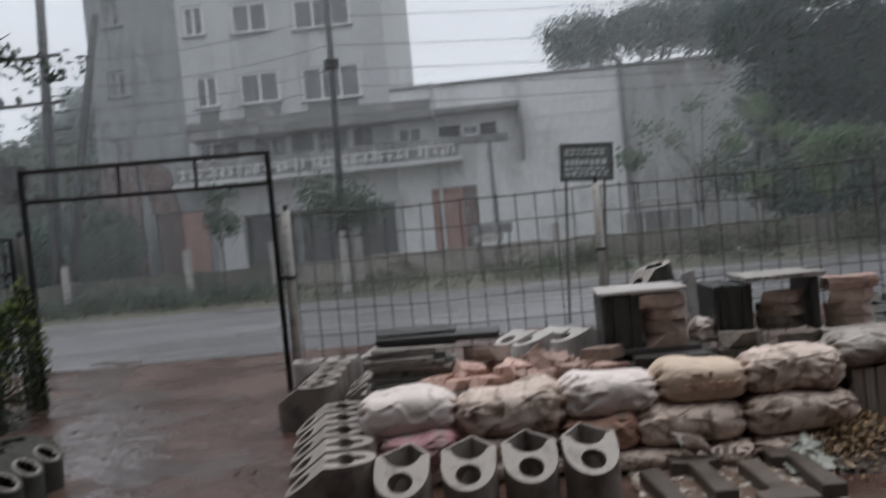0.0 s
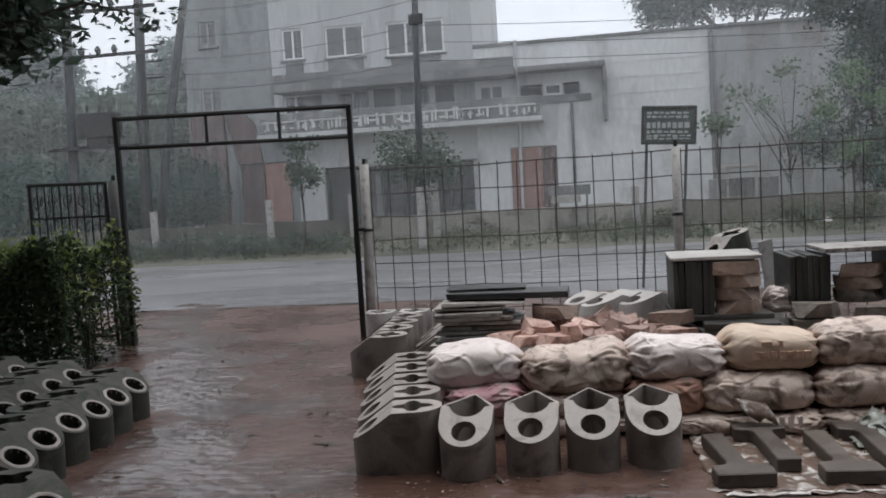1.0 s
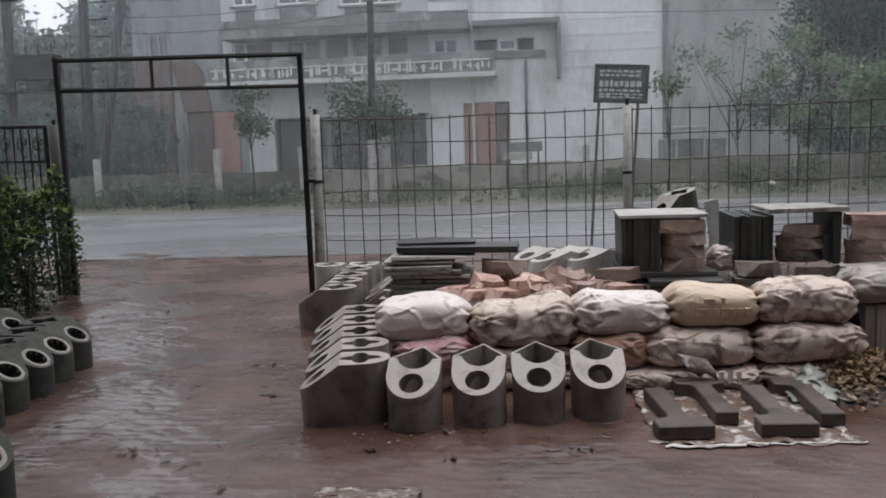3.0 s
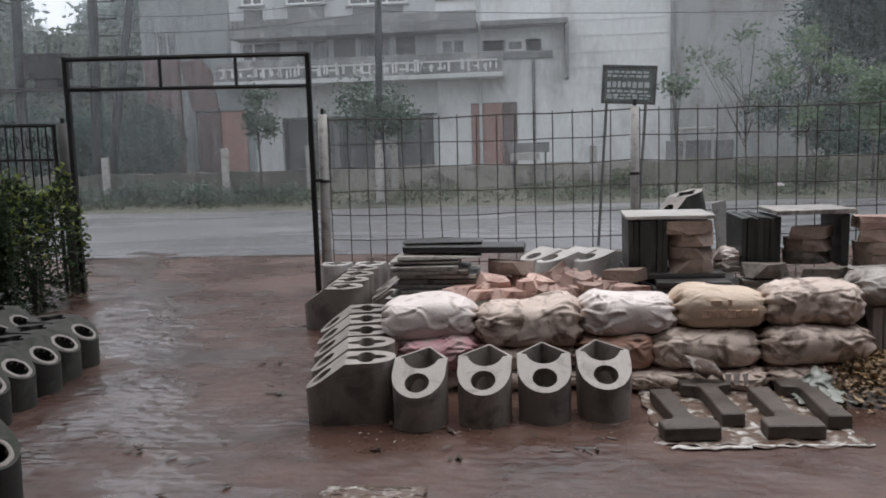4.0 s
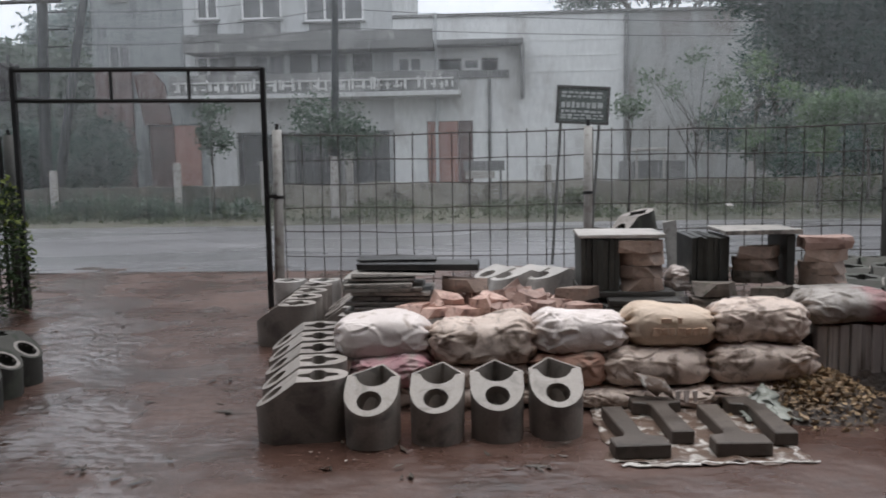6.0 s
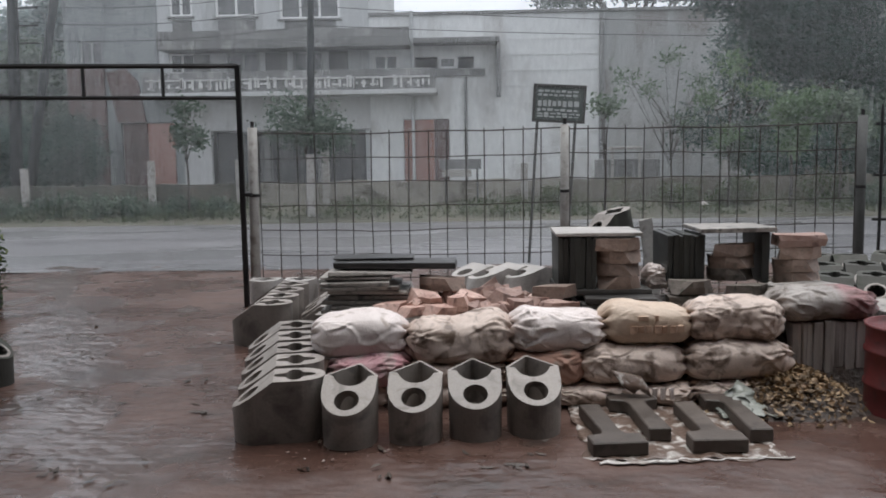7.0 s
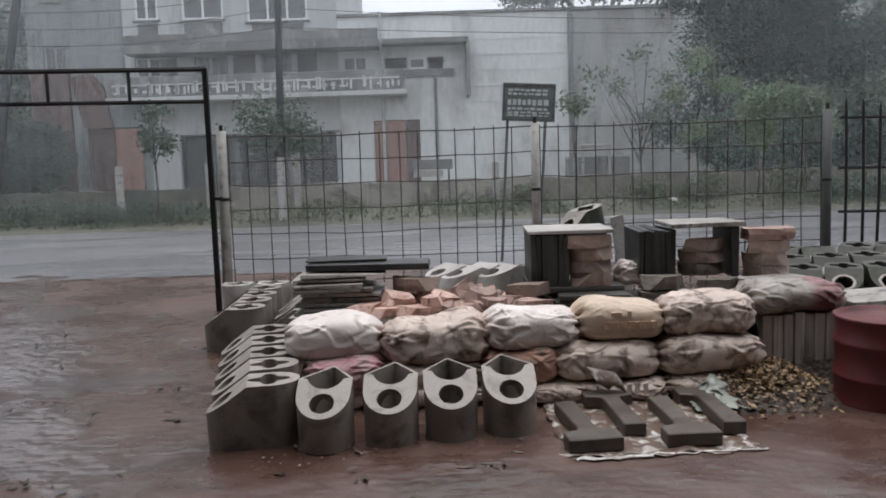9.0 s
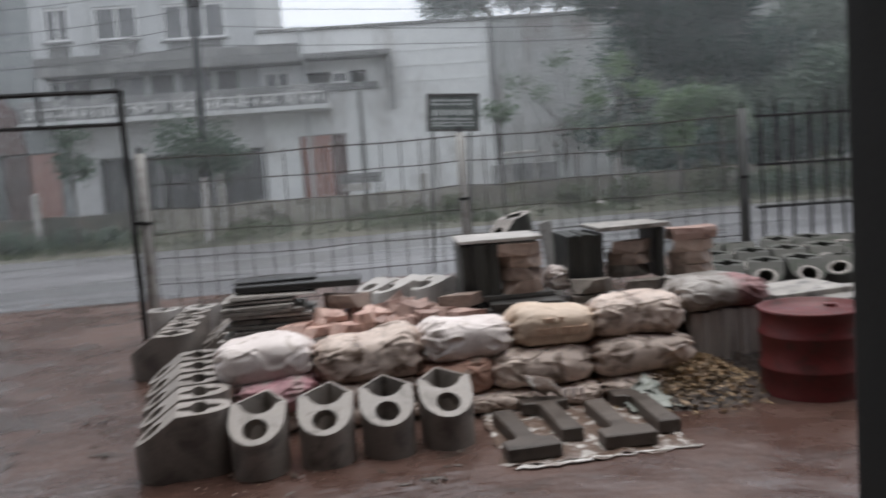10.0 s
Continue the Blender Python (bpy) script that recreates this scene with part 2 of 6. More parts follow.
CLADDING = surface("factory_wall_sheet", (0.66, 0.675, 0.675), (0.77, 0.78, 0.775), (0.6, 0.85), big=0.3, fine=5, bump=0.2, depth=0.01, c3=(0.52, 0.515, 0.50), stain=0.45, stretch=(1.3, 1, 0.5))
# Stains over a darker base; tree shade and haze put into that base
SHADED_CLADDING = surface("dirty_shaded_wall_sheet", (0.30, 0.315, 0.31), (0.42, 0.43, 0.42), (0.6, 0.85), big=0.3, fine=5, bump=0.2, depth=0.01, c3=(0.25, 0.235, 0.22), stain=0.6, stretch=(1.3, 1, 0.6))
DULL_RED = surface("dull_red_wall", (0.085, 0.055, 0.052), (0.15, 0.095, 0.088), (0.7, 0.9), big=0.8, fine=9, bump=0.3, depth=0.01, c3=(0.16, 0.125, 0.12), stain=0.35, stretch=(1, 1, 0.7))
ORANGE = surface("faded_orange_door", (0.30, 0.15, 0.125), (0.40, 0.225, 0.19), (0.5, 0.8), big=1.2, fine=10, bump=0.15, depth=0.005)
SHUTTER = surface("dark_shutter", (0.03, 0.033, 0.035), (0.055, 0.058, 0.06), (0.5, 0.7), big=1, fine=12, bump=0.2, depth=0.01)
GREY_FRAME = surface("dull_grey_window_frame", (0.24, 0.25, 0.25), (0.32, 0.33, 0.33), (0.5, 0.7), bump=0)
WHITE_FRAME = surface("white_window_frame", (0.72, 0.72, 0.72), (0.8, 0.8, 0.8), (0.4, 0.6), bump=0)
LETTER = surface("white_raised_letter", (0.62, 0.62, 0.61), (0.74, 0.74, 0.73), (0.5, 0.7), big=2, bump=0)
PANE = surface("dull_window_pane", (0.10, 0.105, 0.11), (0.16, 0.165, 0.17), (0.08, 0.2), big=1, bump=0)
GARDEN_WALL = surface("mossy_boundary_wall", (0.14, 0.132, 0.11), (0.23, 0.212, 0.18), (0.7, 0.9), big=0.8, fine=9, bump=0.4, depth=0.02, c3=(0.15, 0.15, 0.105), stain=0.5)
SIGN_GREEN = surface("dark_green_sign_paint", (0.10, 0.12, 0.112), (0.15, 0.172, 0.16), (0.35, 0.55), big=3, bump=0.1, depth=0.002)
SIGN_TEXT = surface("sign_white_paint", (0.42, 0.45, 0.44), (0.58, 0.61, 0.60), (0.5, 0.7), bump=0)
POLE = surface("weathered_utility_pole", (0.04, 0.044, 0.046), (0.075, 0.08, 0.08), (0.6, 0.8), big=2, fine=20, bump=0.2, depth=0.005)
CABLE = surface("black_cable", (0.03, 0.03, 0.032), (0.045, 0.045, 0.047), (0.5, 0.7), bump=0)
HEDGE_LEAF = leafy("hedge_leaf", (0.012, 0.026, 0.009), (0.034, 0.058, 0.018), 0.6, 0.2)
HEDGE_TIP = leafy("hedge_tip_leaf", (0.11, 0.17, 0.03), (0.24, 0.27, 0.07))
TREE_LEAF = leafy("dark_tree_leaf", (0.035, 0.058, 0.043), (0.065, 0.095, 0.07))
YOUNG_LEAF = leafy("young_tree_leaf", (0.10, 0.14, 0.095), (0.17, 0.22, 0.155))
CLUMP_LEAF = leafy("fresh_clump_leaf", (0.11, 0.175, 0.095), (0.19, 0.265, 0.15))
TEAL_LEAF = leafy("teal_shade_leaf", (0.035, 0.068, 0.056), (0.07, 0.118, 0.098), 0.6)
# Mist over the far trees is put into this pale blue-grey
FAR_LEAF = leafy("mist_paled_leaf", (0.20, 0.25, 0.245), (0.28, 0.33, 0.325), 0.5)
SHADE_LEAF = leafy("shady_wood_leaf", (0.065, 0.10, 0.075), (0.115, 0.155, 0.115), 0.5)
DRY_LEAF = surface("dry_fallen_leaf", (0.11, 0.06, 0.03), (0.36, 0.25, 0.14), (0.4, 0.7), big=5, fine=30, bump=0.1, depth=0.003, island=0.55)
CASTING = surface("fresh_brown_concrete", (0.066, 0.052, 0.043), (0.112, 0.09, 0.075), (0.4, 0.65), big=5, fine=90, bump=0.4, depth=0.004, c3=(0.05, 0.04, 0.033), stain=0.4, jitter=0.12)
STREAKED = surface("streaked_dirty_sheet", (0.22, 0.2, 0.185), (0.62, 0.58, 0.54), (0.4, 0.7), big=1.0, fine=60, bump=0.3, depth=0.004, c3=(0.1, 0.085, 0.075), stain=0.25, stretch=(13, 3, 0.9), jitter=0.2)
GRASS = leafy("verge_grass", (0.06, 0.085, 0.045), (0.12, 0.14, 0.085))


# ---- mesh helpers ----
def part(name, bm, material, parent=None, label="", smooth=False):
    me = bpy.data.meshes.new(name)
    bm.to_mesh(me)
    bm.free()
    return link_mesh(name, me, material, parent, label, smooth)


def link_mesh(name, me, material, parent=None, label="", smooth=False):
    if smooth:
        me.polygons.foreach_set("use_smooth", [True] * len(me.polygons))
    me.materials.append(material)
    ob = new(name, me)
    if parent:
        ob.parent = parent
    return tagged(ob, label)


def thing(name, label, category, m=None, group="", kind=""):
    ob = tagged(new(name), label, category, group, kind)
    ob.matrix_world = m or Matrix()
    return ob


def block(x0, x1, y0, y1, z0, z1, bm=None, bevel=0.0, turn=0.0, rough=0.0):
    own = bm or bmesh.new()
    made = bmesh.ops.create_cube(own, size=1)["verts"]
    c, s = Vector(((x0 + x1) / 2, (y0 + y1) / 2, (z0 + z1) / 2)), Vector((x1 - x0, y1 - y0, z1 - z0))
    r = Matrix.Rotation(radians(turn), 3, "Z")
    for v in made:
        v.co = c + r @ Vector((v.co.x * s.x, v.co.y * s.y, v.co.z * s.z))
        if rough:
            v.co += Vector((random.uniform(-rough, rough), random.uniform(-rough, rough), random.uniform(-rough, rough)))
    if bevel:
        edges = {e for v in made for e in v.link_edges}
        bmesh.ops.bevel(own, geom=list(edges), offset=bevel, segments=2, affect="EDGES", profile=0.6)
    return own


def tube(points, radii, sides=8, bm=None, cap=True):
    own = bm or bmesh.new()
    pts = [Vector(p) for p in points]
    rings = []
    for i, p in enumerate(pts):
        d = (pts[min(i + 1, len(pts) - 1)] - pts[max(i - 1, 0)]).normalized()
        side = d.cross(Vector((0, 0, 1)) if abs(d.z) < 0.9 else Vector((1, 0, 0))).normalized()
        up = side.cross(d)
        r = radii[i] if isinstance(radii, (list, tuple)) else radii
        rings.append([own.verts.new(p + r * (math.cos(a) * side + math.sin(a) * up)) for a in (2 * math.pi * k / sides for k in range(sides))])
    for a, b in zip(rings, rings[1:]):
        for k in range(sides):
            own.faces.new((a[k], a[(k + 1) % sides], b[(k + 1) % sides], b[k]))
    if cap:
        own.faces.new(rings[0][::-1])
        own.faces.new(rings[-1])
    bmesh.ops.recalc_face_normals(own, faces=own.faces[:])
    return own


def leaf_mesh(name, centres, size, rng, droop=0.3, aspect=0.45, flat=1.0):
    """Folded four-point leaves at the given centres."""
    n = len(centres)
    d = rng.normal(size=(n, 3))
    d[:, 2] = (d[:, 2] * 0.6 - droop) * flat
    d /= np.linalg.norm(d, axis=1)[:, None]
    o = rng.normal(size=(n, 3)) * (flat, flat, 1) + (0, 0, 2 * (1 - flat))
    s = np.cross(d, o)
    s /= np.linalg.norm(s, axis=1)[:, None] + 1e-9
    u = np.cross(d, s)
    L = size * rng.uniform(0.6, 1.3, size=(n, 1))
    w = L * aspect * 0.5
    a, b = centres - d * L / 2, centres + d * L / 2
    m1, m2 = centres + s * w + u * w * 0.4, centres - s * w + u * w * 0.4
    v = np.stack([a, m1, b, m2], 1).reshape(-1, 3)
    i = np.arange(n)[:, None] * 4
    f = np.concatenate([i + [0, 1, 2], i + [0, 2, 3]], 0)
    me = bpy.data.meshes.new(name)
    me.from_pydata(v.tolist(), [], f.tolist())
    return me


def clumps(rng, centre, radii, count, each, spread):
    """Leaf centres in clumps inside an uneven ellipsoid."""
    c = rng.normal(size=(count, 3))
    c /= np.linalg.norm(c, axis=1)[:, None]
    c *= rng.uniform(0.25, 1.0, size=(count, 1)) ** 0.6
    c = np.array(centre) + c * np.array(radii)
    p = np.repeat(c, each, 0) + rng.normal(size=(count * each, 3)) * spread
    return p


def tree(name, label, base, height, crown, trunk_r, count, each, spread, leaf, material, seed, lean=(0, 0), group=""):
    """A tapered trunk with limbs and a crown of separate leaves. crown: list of (dx, dy, z, rx, ry, rz)."""
    rng = np.random.default_rng(seed)
    root = thing(name, label, "tree", Matrix.Translation(base), group)
    top = Vector((lean[0], lean[1], height))
    bm = tube([(0, 0, -0.1), (lean[0] * 0.2 + 0.03, lean[1] * 0.2, height * 0.3), (lean[0] * 0.6, lean[1] * 0.6 + 0.04, height * 0.65), top], [trunk_r * 1.25, trunk_r, trunk_r * 0.75, trunk_r * 0.35], 9)
    part("trunk", bm, BARK, root, smooth=True)
    bm = bmesh.new()
    for dx, dy, z, rx, ry, rz in crown:
        for k in range(4):
            f = rng.uniform(0.45, 0.95)
            s = Vector((lean[0] * f, lean[1] * f, height * f))
            e = Vector((dx + rng.uniform(-0.7, 0.7) * rx, dy + rng.uniform(-0.7, 0.7) * ry, z + rng.uniform(-0.5, 0.7) * rz))
            mid = (s + e) / 2 + Vector((0, 0, 0.08 * height * rng.uniform(-0.3, 1)))
            tube([s, mid, e], [trunk_r * 0.45, trunk_r * 0.28, trunk_r * 0.08], 6, bm)
    part("limb", bm, BARK, root, smooth=True)
    pts = np.concatenate([clumps(rng, (dx, dy, z), (rx, ry, rz), count, each, spread) for dx, dy, z, rx, ry, rz in crown])
    link_mesh("crown", leaf_mesh("crown", pts, leaf, rng), material, root)
    return root


def prism(outline, z0, z1, taper=1.0):
    bm = bmesh.new()
    low = [bm.verts.new((x * taper, y * taper, z0)) for x, y in outline]
    top = [bm.verts.new((x, y, z1)) for x, y in outline]
    n = len(outline)
    bm.faces.new(low[::-1])
    bm.faces.new(top)
    for i in range(n):
        bm.faces.new((low[i], low[(i + 1) % n], top[(i + 1) % n], top[i]))
    bmesh.ops.recalc_face_normals(bm, faces=bm.faces[:])
    return bm


def pierced(x0, x1, z0, z1, y0, y1, holes):
    """A wall with openings that go right through, in one closed shell."""
    xs = sorted({x0, x1, *(max(x0, min(x1, h[k])) for h in holes for k in (0, 1))})
    zs = sorted({z0, z1, *(max(z0, min(z1, h[k])) for h in holes for k in (2, 3))})
    bm, made = bmesh.new(), {}

    def vert(i, j, y):
        if (i, j, y) not in made:
            made[i, j, y] = bm.verts.new((xs[i], y, zs[j]))
        return made[i, j, y]

    def solid(i, j):
        if not (0 <= i < len(xs) - 1 and 0 <= j < len(zs) - 1):
            return False
        mx, mz = (xs[i] + xs[i + 1]) / 2, (zs[j] + zs[j + 1]) / 2
        return not any(h[0] < mx < h[1] and h[2] < mz < h[3] for h in holes)

    for i in range(len(xs) - 1):
        for j in range(len(zs) - 1):
            if not solid(i, j):
                continue
            ring = ((i, j), (i + 1, j), (i + 1, j + 1), (i, j + 1))
            bm.faces.new([vert(*c, y0) for c in ring])
            bm.faces.new([vert(*c, y1) for c in ring[::-1]])
            for k, (di, dj) in enumerate(((0, -1), (1, 0), (0, 1), (-1, 0))):
                if not solid(i + di, j + dj):
                    p, q = ring[k], ring[(k + 1) % 4]
                    bm.faces.new((vert(*p, y0), vert(*p, y1), vert(*q, y1), vert(*q, y0)))
    bmesh.ops.recalc_face_normals(bm, faces=bm.faces[:])
    return bm


# ---- ground, road, verge ----
def sheet(name, x0, x1, y0, y1, nx, ny, height, material, label, kind="structure", category="ground"):
    bm = bmesh.new()
    rows = []
    for j in range(ny + 1):
        y = y0 + (y1 - y0) * j / ny
        rows.append([bm.verts.new((x0 + (x1 - x0) * i / nx, y, height(x0 + (x1 - x0) * i / nx, y))) for i in range(nx + 1)])
    for a, b in zip(rows, rows[1:]):
        for i in range(nx):
            bm.faces.new((a[i], a[i + 1], b[i + 1], b[i]))
    return tagged(part(name, bm, material, None, label, True), label, category, kind=kind)


def mud_height(x, y):
    z = 0.012 * noise.noise(Vector((x * 1.3, y * 1.3, 0))) + 0.006 * noise.noise(Vector((x * 5, y * 5, 3)))
    edge = (0.02 * noise.noise(Vector((x * 0.5, y * 1.1, 7))) + 0.012 * noise.noise(Vector((x * 2.1, y * 3.2, 17)))) * max(0.0, min(1.0, y - 9.8))
    return z + edge - 0.02 * max(0.0, min(1.0, (y - 9.5) / 2.0)) - 0.03 * max(0.0, y - 12.0)


def yard(name, label):
    """The yard: mud over uneven worn brick soling, finely cut where the path runs."""
    def cuts(low, a, b, high, fine, coarse):
        return np.concatenate([np.arange(low, a, coarse), np.arange(a, b, fine), np.arange(b, high + 1e-6, coarse)])

    xs, ys = cuts(-16, -4.6, 2.4, 16, 0.018, 0.2), cuts(-8, 2.6, 8.6, 13.1, 0.015, 0.2)
    gx, gy = np.meshgrid(xs, ys)
    z = np.array([mud_height(x, y) for x, y in zip(gx.ravel(), gy.ravel())]).reshape(gx.shape)
    # courses of bricks, each one sunk and tipped a little
    skew = gx + 0.3 * gy
    course = np.floor(gy / 0.08 + 0.25 * np.sin(gx * 1.1))
    along = skew / 0.14 + 0.5 * (course % 2) + 0.13 * np.sin(course * 5.1)
    cell = np.floor(along)
    u, v = along - cell - 0.5, gy / 0.08 + 0.25 * np.sin(gx * 1.1) - course - 0.5

    def chance(k):
        h = np.sin(cell * 127.1 + course * 311.7 + k * 74.7) * 43758.5453
        return h - np.floor(h) - 0.5

    crown = np.clip((0.5 - np.maximum(np.abs(u), np.abs(v))) / 0.16, 0, 1)
    lump = crown * (0.004 + 0.007 * chance(1) + 0.016 * chance(2) * u + 0.015 * chance(3) * v)
    bare = np.array([noise.noise(Vector((x * 0.9, y * 0.9, 21))) for x, y in zip(gx.ravel(), gy.ravel())]).reshape(gx.shape)
    inside = np.clip((gx + 4.6) / 0.5, 0, 1) * np.clip((2.4 - gx) / 0.5, 0, 1) * np.clip((gy - 2.6) / 0.5, 0, 1) * np.clip((8.6 - gy) / 1.0, 0, 1)
    z = z + lump * np.clip(0.75 + 1.2 * bare, 0.15, 1.2) * inside * np.clip(1.0 - 0.6 * (gx + 0.9), 0.25, 1.0)
    ny, nx = gx.shape
    i = (np.arange(ny - 1)[:, None] * nx + np.arange(nx - 1)[None, :]).ravel()
    me = bpy.data.meshes.new(name)
    me.from_pydata(np.stack([gx.ravel(), gy.ravel(), z.ravel()], 1).tolist(), [], np.stack([i, i + 1, i + nx + 1, i + nx], 1).tolist())
    return tagged(link_mesh(name, me, MUD, None, label, True), label, "ground", kind="structure")


sheet("ground", -900, 900, -600, 900, 4, 4, lambda x, y: -0.3, VERGE, "flat dull earth reaching to the horizon")
yard("yard_ground", "wet brown mud over worn brick soling with puddles")
sheet("road", -120, 120, 11.6, 19.9, 60, 6, lambda x, y: -0.01 - 0.0015 * (y - 15.7) ** 2 * 0.3 + 0.003 * noise.noise(Vector((x * 0.4, y, 0))), ASPHALT, "rain-soaked grey asphalt road", category="road")
sheet("verge", -120, 120, 19.8, 34.5, 200, 24, lambda x, y: min(0.3, -0.03 + 0.16 * (y - 19.8)) + 0.03 * noise.noise(Vector((x * 1.5, y * 1.5, 1))), VERGE, "rough roadside verge of soil and weeds")

# ---- low boundary wall across the road ----
MOSS_WALL = surface("dark_mossy_wall", (0.06, 0.064, 0.052), (0.115, 0.112, 0.092), (0.7, 0.9), big=0.9, fine=9, bump=0.5, depth=0.03, c3=(0.16, 0.145, 0.12), stain=0.4)
PEELED = surface("peeling_wall_plaster", (0.25, 0.235, 0.205), (0.36, 0.34, 0.30), (0.7, 0.9), big=0.9, fine=9, bump=0.5, depth=0.03, c3=(0.11, 0.105, 0.085), stain=0.6)


def boundary(x0, x1, material, label, seed):
    """A low wall with a worn, uneven top."""
    r = random.Random(seed)
    n = max(4, round((x1 - x0) / 0.35))
    low, high = [(x0, 0.1), (x1, 0.1)], [(x1 - (x1 - x0) * i / n, 0.88 + 0.035 * r.uniform(-1, 1) + 0.03 * noise.noise(Vector((i * 0.3, seed, 0)))) for i in range(n + 1)]
    bm = prism(low + high, 0, 0.2)
    bmesh.ops.transform(bm, matrix=Matrix.Translation((0, 22.2, 0)) @ Matrix.Rotation(radians(90), 4, "X"), verts=bm.verts[:])
    bmesh.ops.triangulate(bm, faces=[f for f in bm.faces if len(f.verts) > 4])
    tagged(part("boundary_wall", bm, material), label, "wall", kind="structure")


boundary(-34, -5.62, MOSS_WALL, "low dark mossy boundary wall beside the road", 1)
boundary(-5.618, 2.3, PEELED, "low boundary wall with peeling pale plaster", 2)
boundary(2.302, 60, GARDEN_WALL, "low mossy plastered boundary wall beside the road", 3)
for x, top in ((-11.6, 1.35), (-8.25, 1.5), (-5.95, 1.5), (-3.7, 1.75), (1.4, 1.3), (6.5, 1.3)):
    tagged(part("wall_post", block(x - 0.09, x + 0.09, 21.88, 21.997, 0.1, top, bevel=0.02), POST), "short whitewashed concrete post against the boundary wall", "post", "posts along the boundary wall")

# ---- building across the road ----
K = 34 / 31  # the facade stands at y = 34


def fx(x):
    return x * K


def fz(z):
    return 1.5 + (z - 1.5) * K


def window(parent, x0, x1, z0, z1, panes, y=34.0, frame_paint=None):
    """A white framed window set into an opening of the wall."""
    x0, x1, z0, z1 = fx(x0), fx(x1), fz(z0), fz(z1)
    w = part("window", pierced(x0, x1, z0, z1, y + 0.06, y + 0.14, [(x0 + 0.09 + k * (x1 - x0 - 0.09) / panes, x0 + (k + 1) * (x1 - x0 - 0.09) / panes, z0 + 0.09, z1 - 0.09) for k in range(panes)]), frame_paint or WHITE_FRAME, parent)
    for k in range(panes):
        a = x0 + 0.09 + k * (x1 - x0 - 0.09) / panes
        part("pane", block(a, x0 + (k + 1) * (x1 - x0 - 0.09) / panes, y + 0.09, y + 0.1, z0 + 0.09, z1 - 0.09), PANE, w)
    part("sill", block(x0 - 0.08, x1 + 0.08, y - 0.1, y + 0.05, z0 - 0.08, z0 - 0.002), STAINED, w)


house = thing("office_building", "pale grey plastered multi-storey building with white window frames and rain stains", "building")
WINDOWS = [(-13.95, -13.25, 7.4, 8.35, 2), (-10.7, -9.87, 6.64, 7.8, 2), (-9.03, -7.55, 6.6, 7.75, 2), (-6.71, -4.56, 6.47, 7.7, 3),
           (-13.95, -13.25, 10.0, 10.95, 2), (-10.9, -10.15, 9.3, 10.4, 2), (-9.1, -7.75, 9.2, 10.3, 2), (-6.8, -4.7, 9.1, 10.2, 3),
           (-14.05, -13.2, 4.95, 5.85, 2), (-10.8, -9.85, 4.6, 5.35, 2), (-8.7, -7.5, 4.55, 5.35, 2), (-6.3, -5.2, 4.55, 5.35, 2)]
holes = [(fx(a), fx(b), fz(c), fz(d)) for a, b, c, d, _ in WINDOWS]
part("wall", pierced(fx(-11.15), fx(-3.54), fz(3.8), 15.5, 34, 34.25, [h for h in holes if h[0] > fx(-11.15)]), PLASTER, house)
part("wing_wall", pierced(fx(-14.6), fx(-11.15) - 0.002, fz(3.8), 15.5, 34, 34.25, [h for h in holes if h[0] < fx(-11.15)]), SHADED_WING, house, "plastered left wing, its shade put into a darker grey-green")
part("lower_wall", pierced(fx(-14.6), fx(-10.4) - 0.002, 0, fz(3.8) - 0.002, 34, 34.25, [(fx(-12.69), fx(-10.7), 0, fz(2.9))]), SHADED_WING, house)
part("lower_wall", pierced(fx(-10.4), fx(-3.54), 0, fz(3.8) - 0.002, 34, 34.25, [(fx(-9.4), fx(-3.6), 0, fz(2.55))]), LOWER_PLASTER, house)
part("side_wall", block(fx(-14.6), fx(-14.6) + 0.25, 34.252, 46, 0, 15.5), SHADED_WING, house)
part("side_wall", block(fx(-3.54) - 0.25, fx(-3.54), 34.252, 46, 0, 15.5), PLASTER, house)
part("back_wall", block(fx(-14.6), fx(-3.54), 46.002, 46.25, 0, 15.5), PLASTER, house)
part("roof", block(fx(-14.6) - 0.2, fx(-3.54) + 0.2, 33.7, 46.4, 15.502, 15.8), STAINED, house)
for z in (3.55, 5.9, 8.7):
    part("floor_slab", block(fx(-14.6) + 0.26, fx(-3.54) - 0.26, 34.3, 45.9, fz(z), fz(z) + 0.15), STAINED, house)
for x0, x1, z0, z1, n in WINDOWS:
    window(house, x0, x1, z0, z1, n, frame_paint=GREY_FRAME if x0 < -13 or -9 < x0 and z0 < 5 else None)
# rain band over the second storey, and the apron stains under windows as plaster aprons
part("ledge", block(fx(-10.8), fx(-2.02), 32.7, 33.998, fz(5.32), fz(5.62), bevel=0.03), STAINED, house, "dark rain-stained concrete ledge")
part("ledge_parapet", block(fx(-10.8), fx(-2.02), 32.7, 32.85, fz(5.62) + 0.002, fz(5.95), bevel=0.02), STAINED, house)
part("apron", block(fx(-10.6), fx(-9.9), 33.96, 33.998, fz(6.02), fz(6.5)), STAINED, house)
part("apron", block(fx(-8.95), fx(-7.6), 33.96, 33.998, fz(6.02), fz(6.48)), STAINED, house)
part("balcony_slab", block(fx(-11.45), fx(-1.1), 32.6, 33.998, fz(3.68), fz(3.84), bevel=0.02), LOWER_PLASTER, house)
part("balcony_parapet", block(fx(-11.4), fx(-1.15), 32.75, 32.9, fz(3.84) + 0.002, fz(4.55), bevel=0.02), STAINED, house, "dark stained balcony parapet with raised letters")
rl = random.Random(5)
x = -11.2
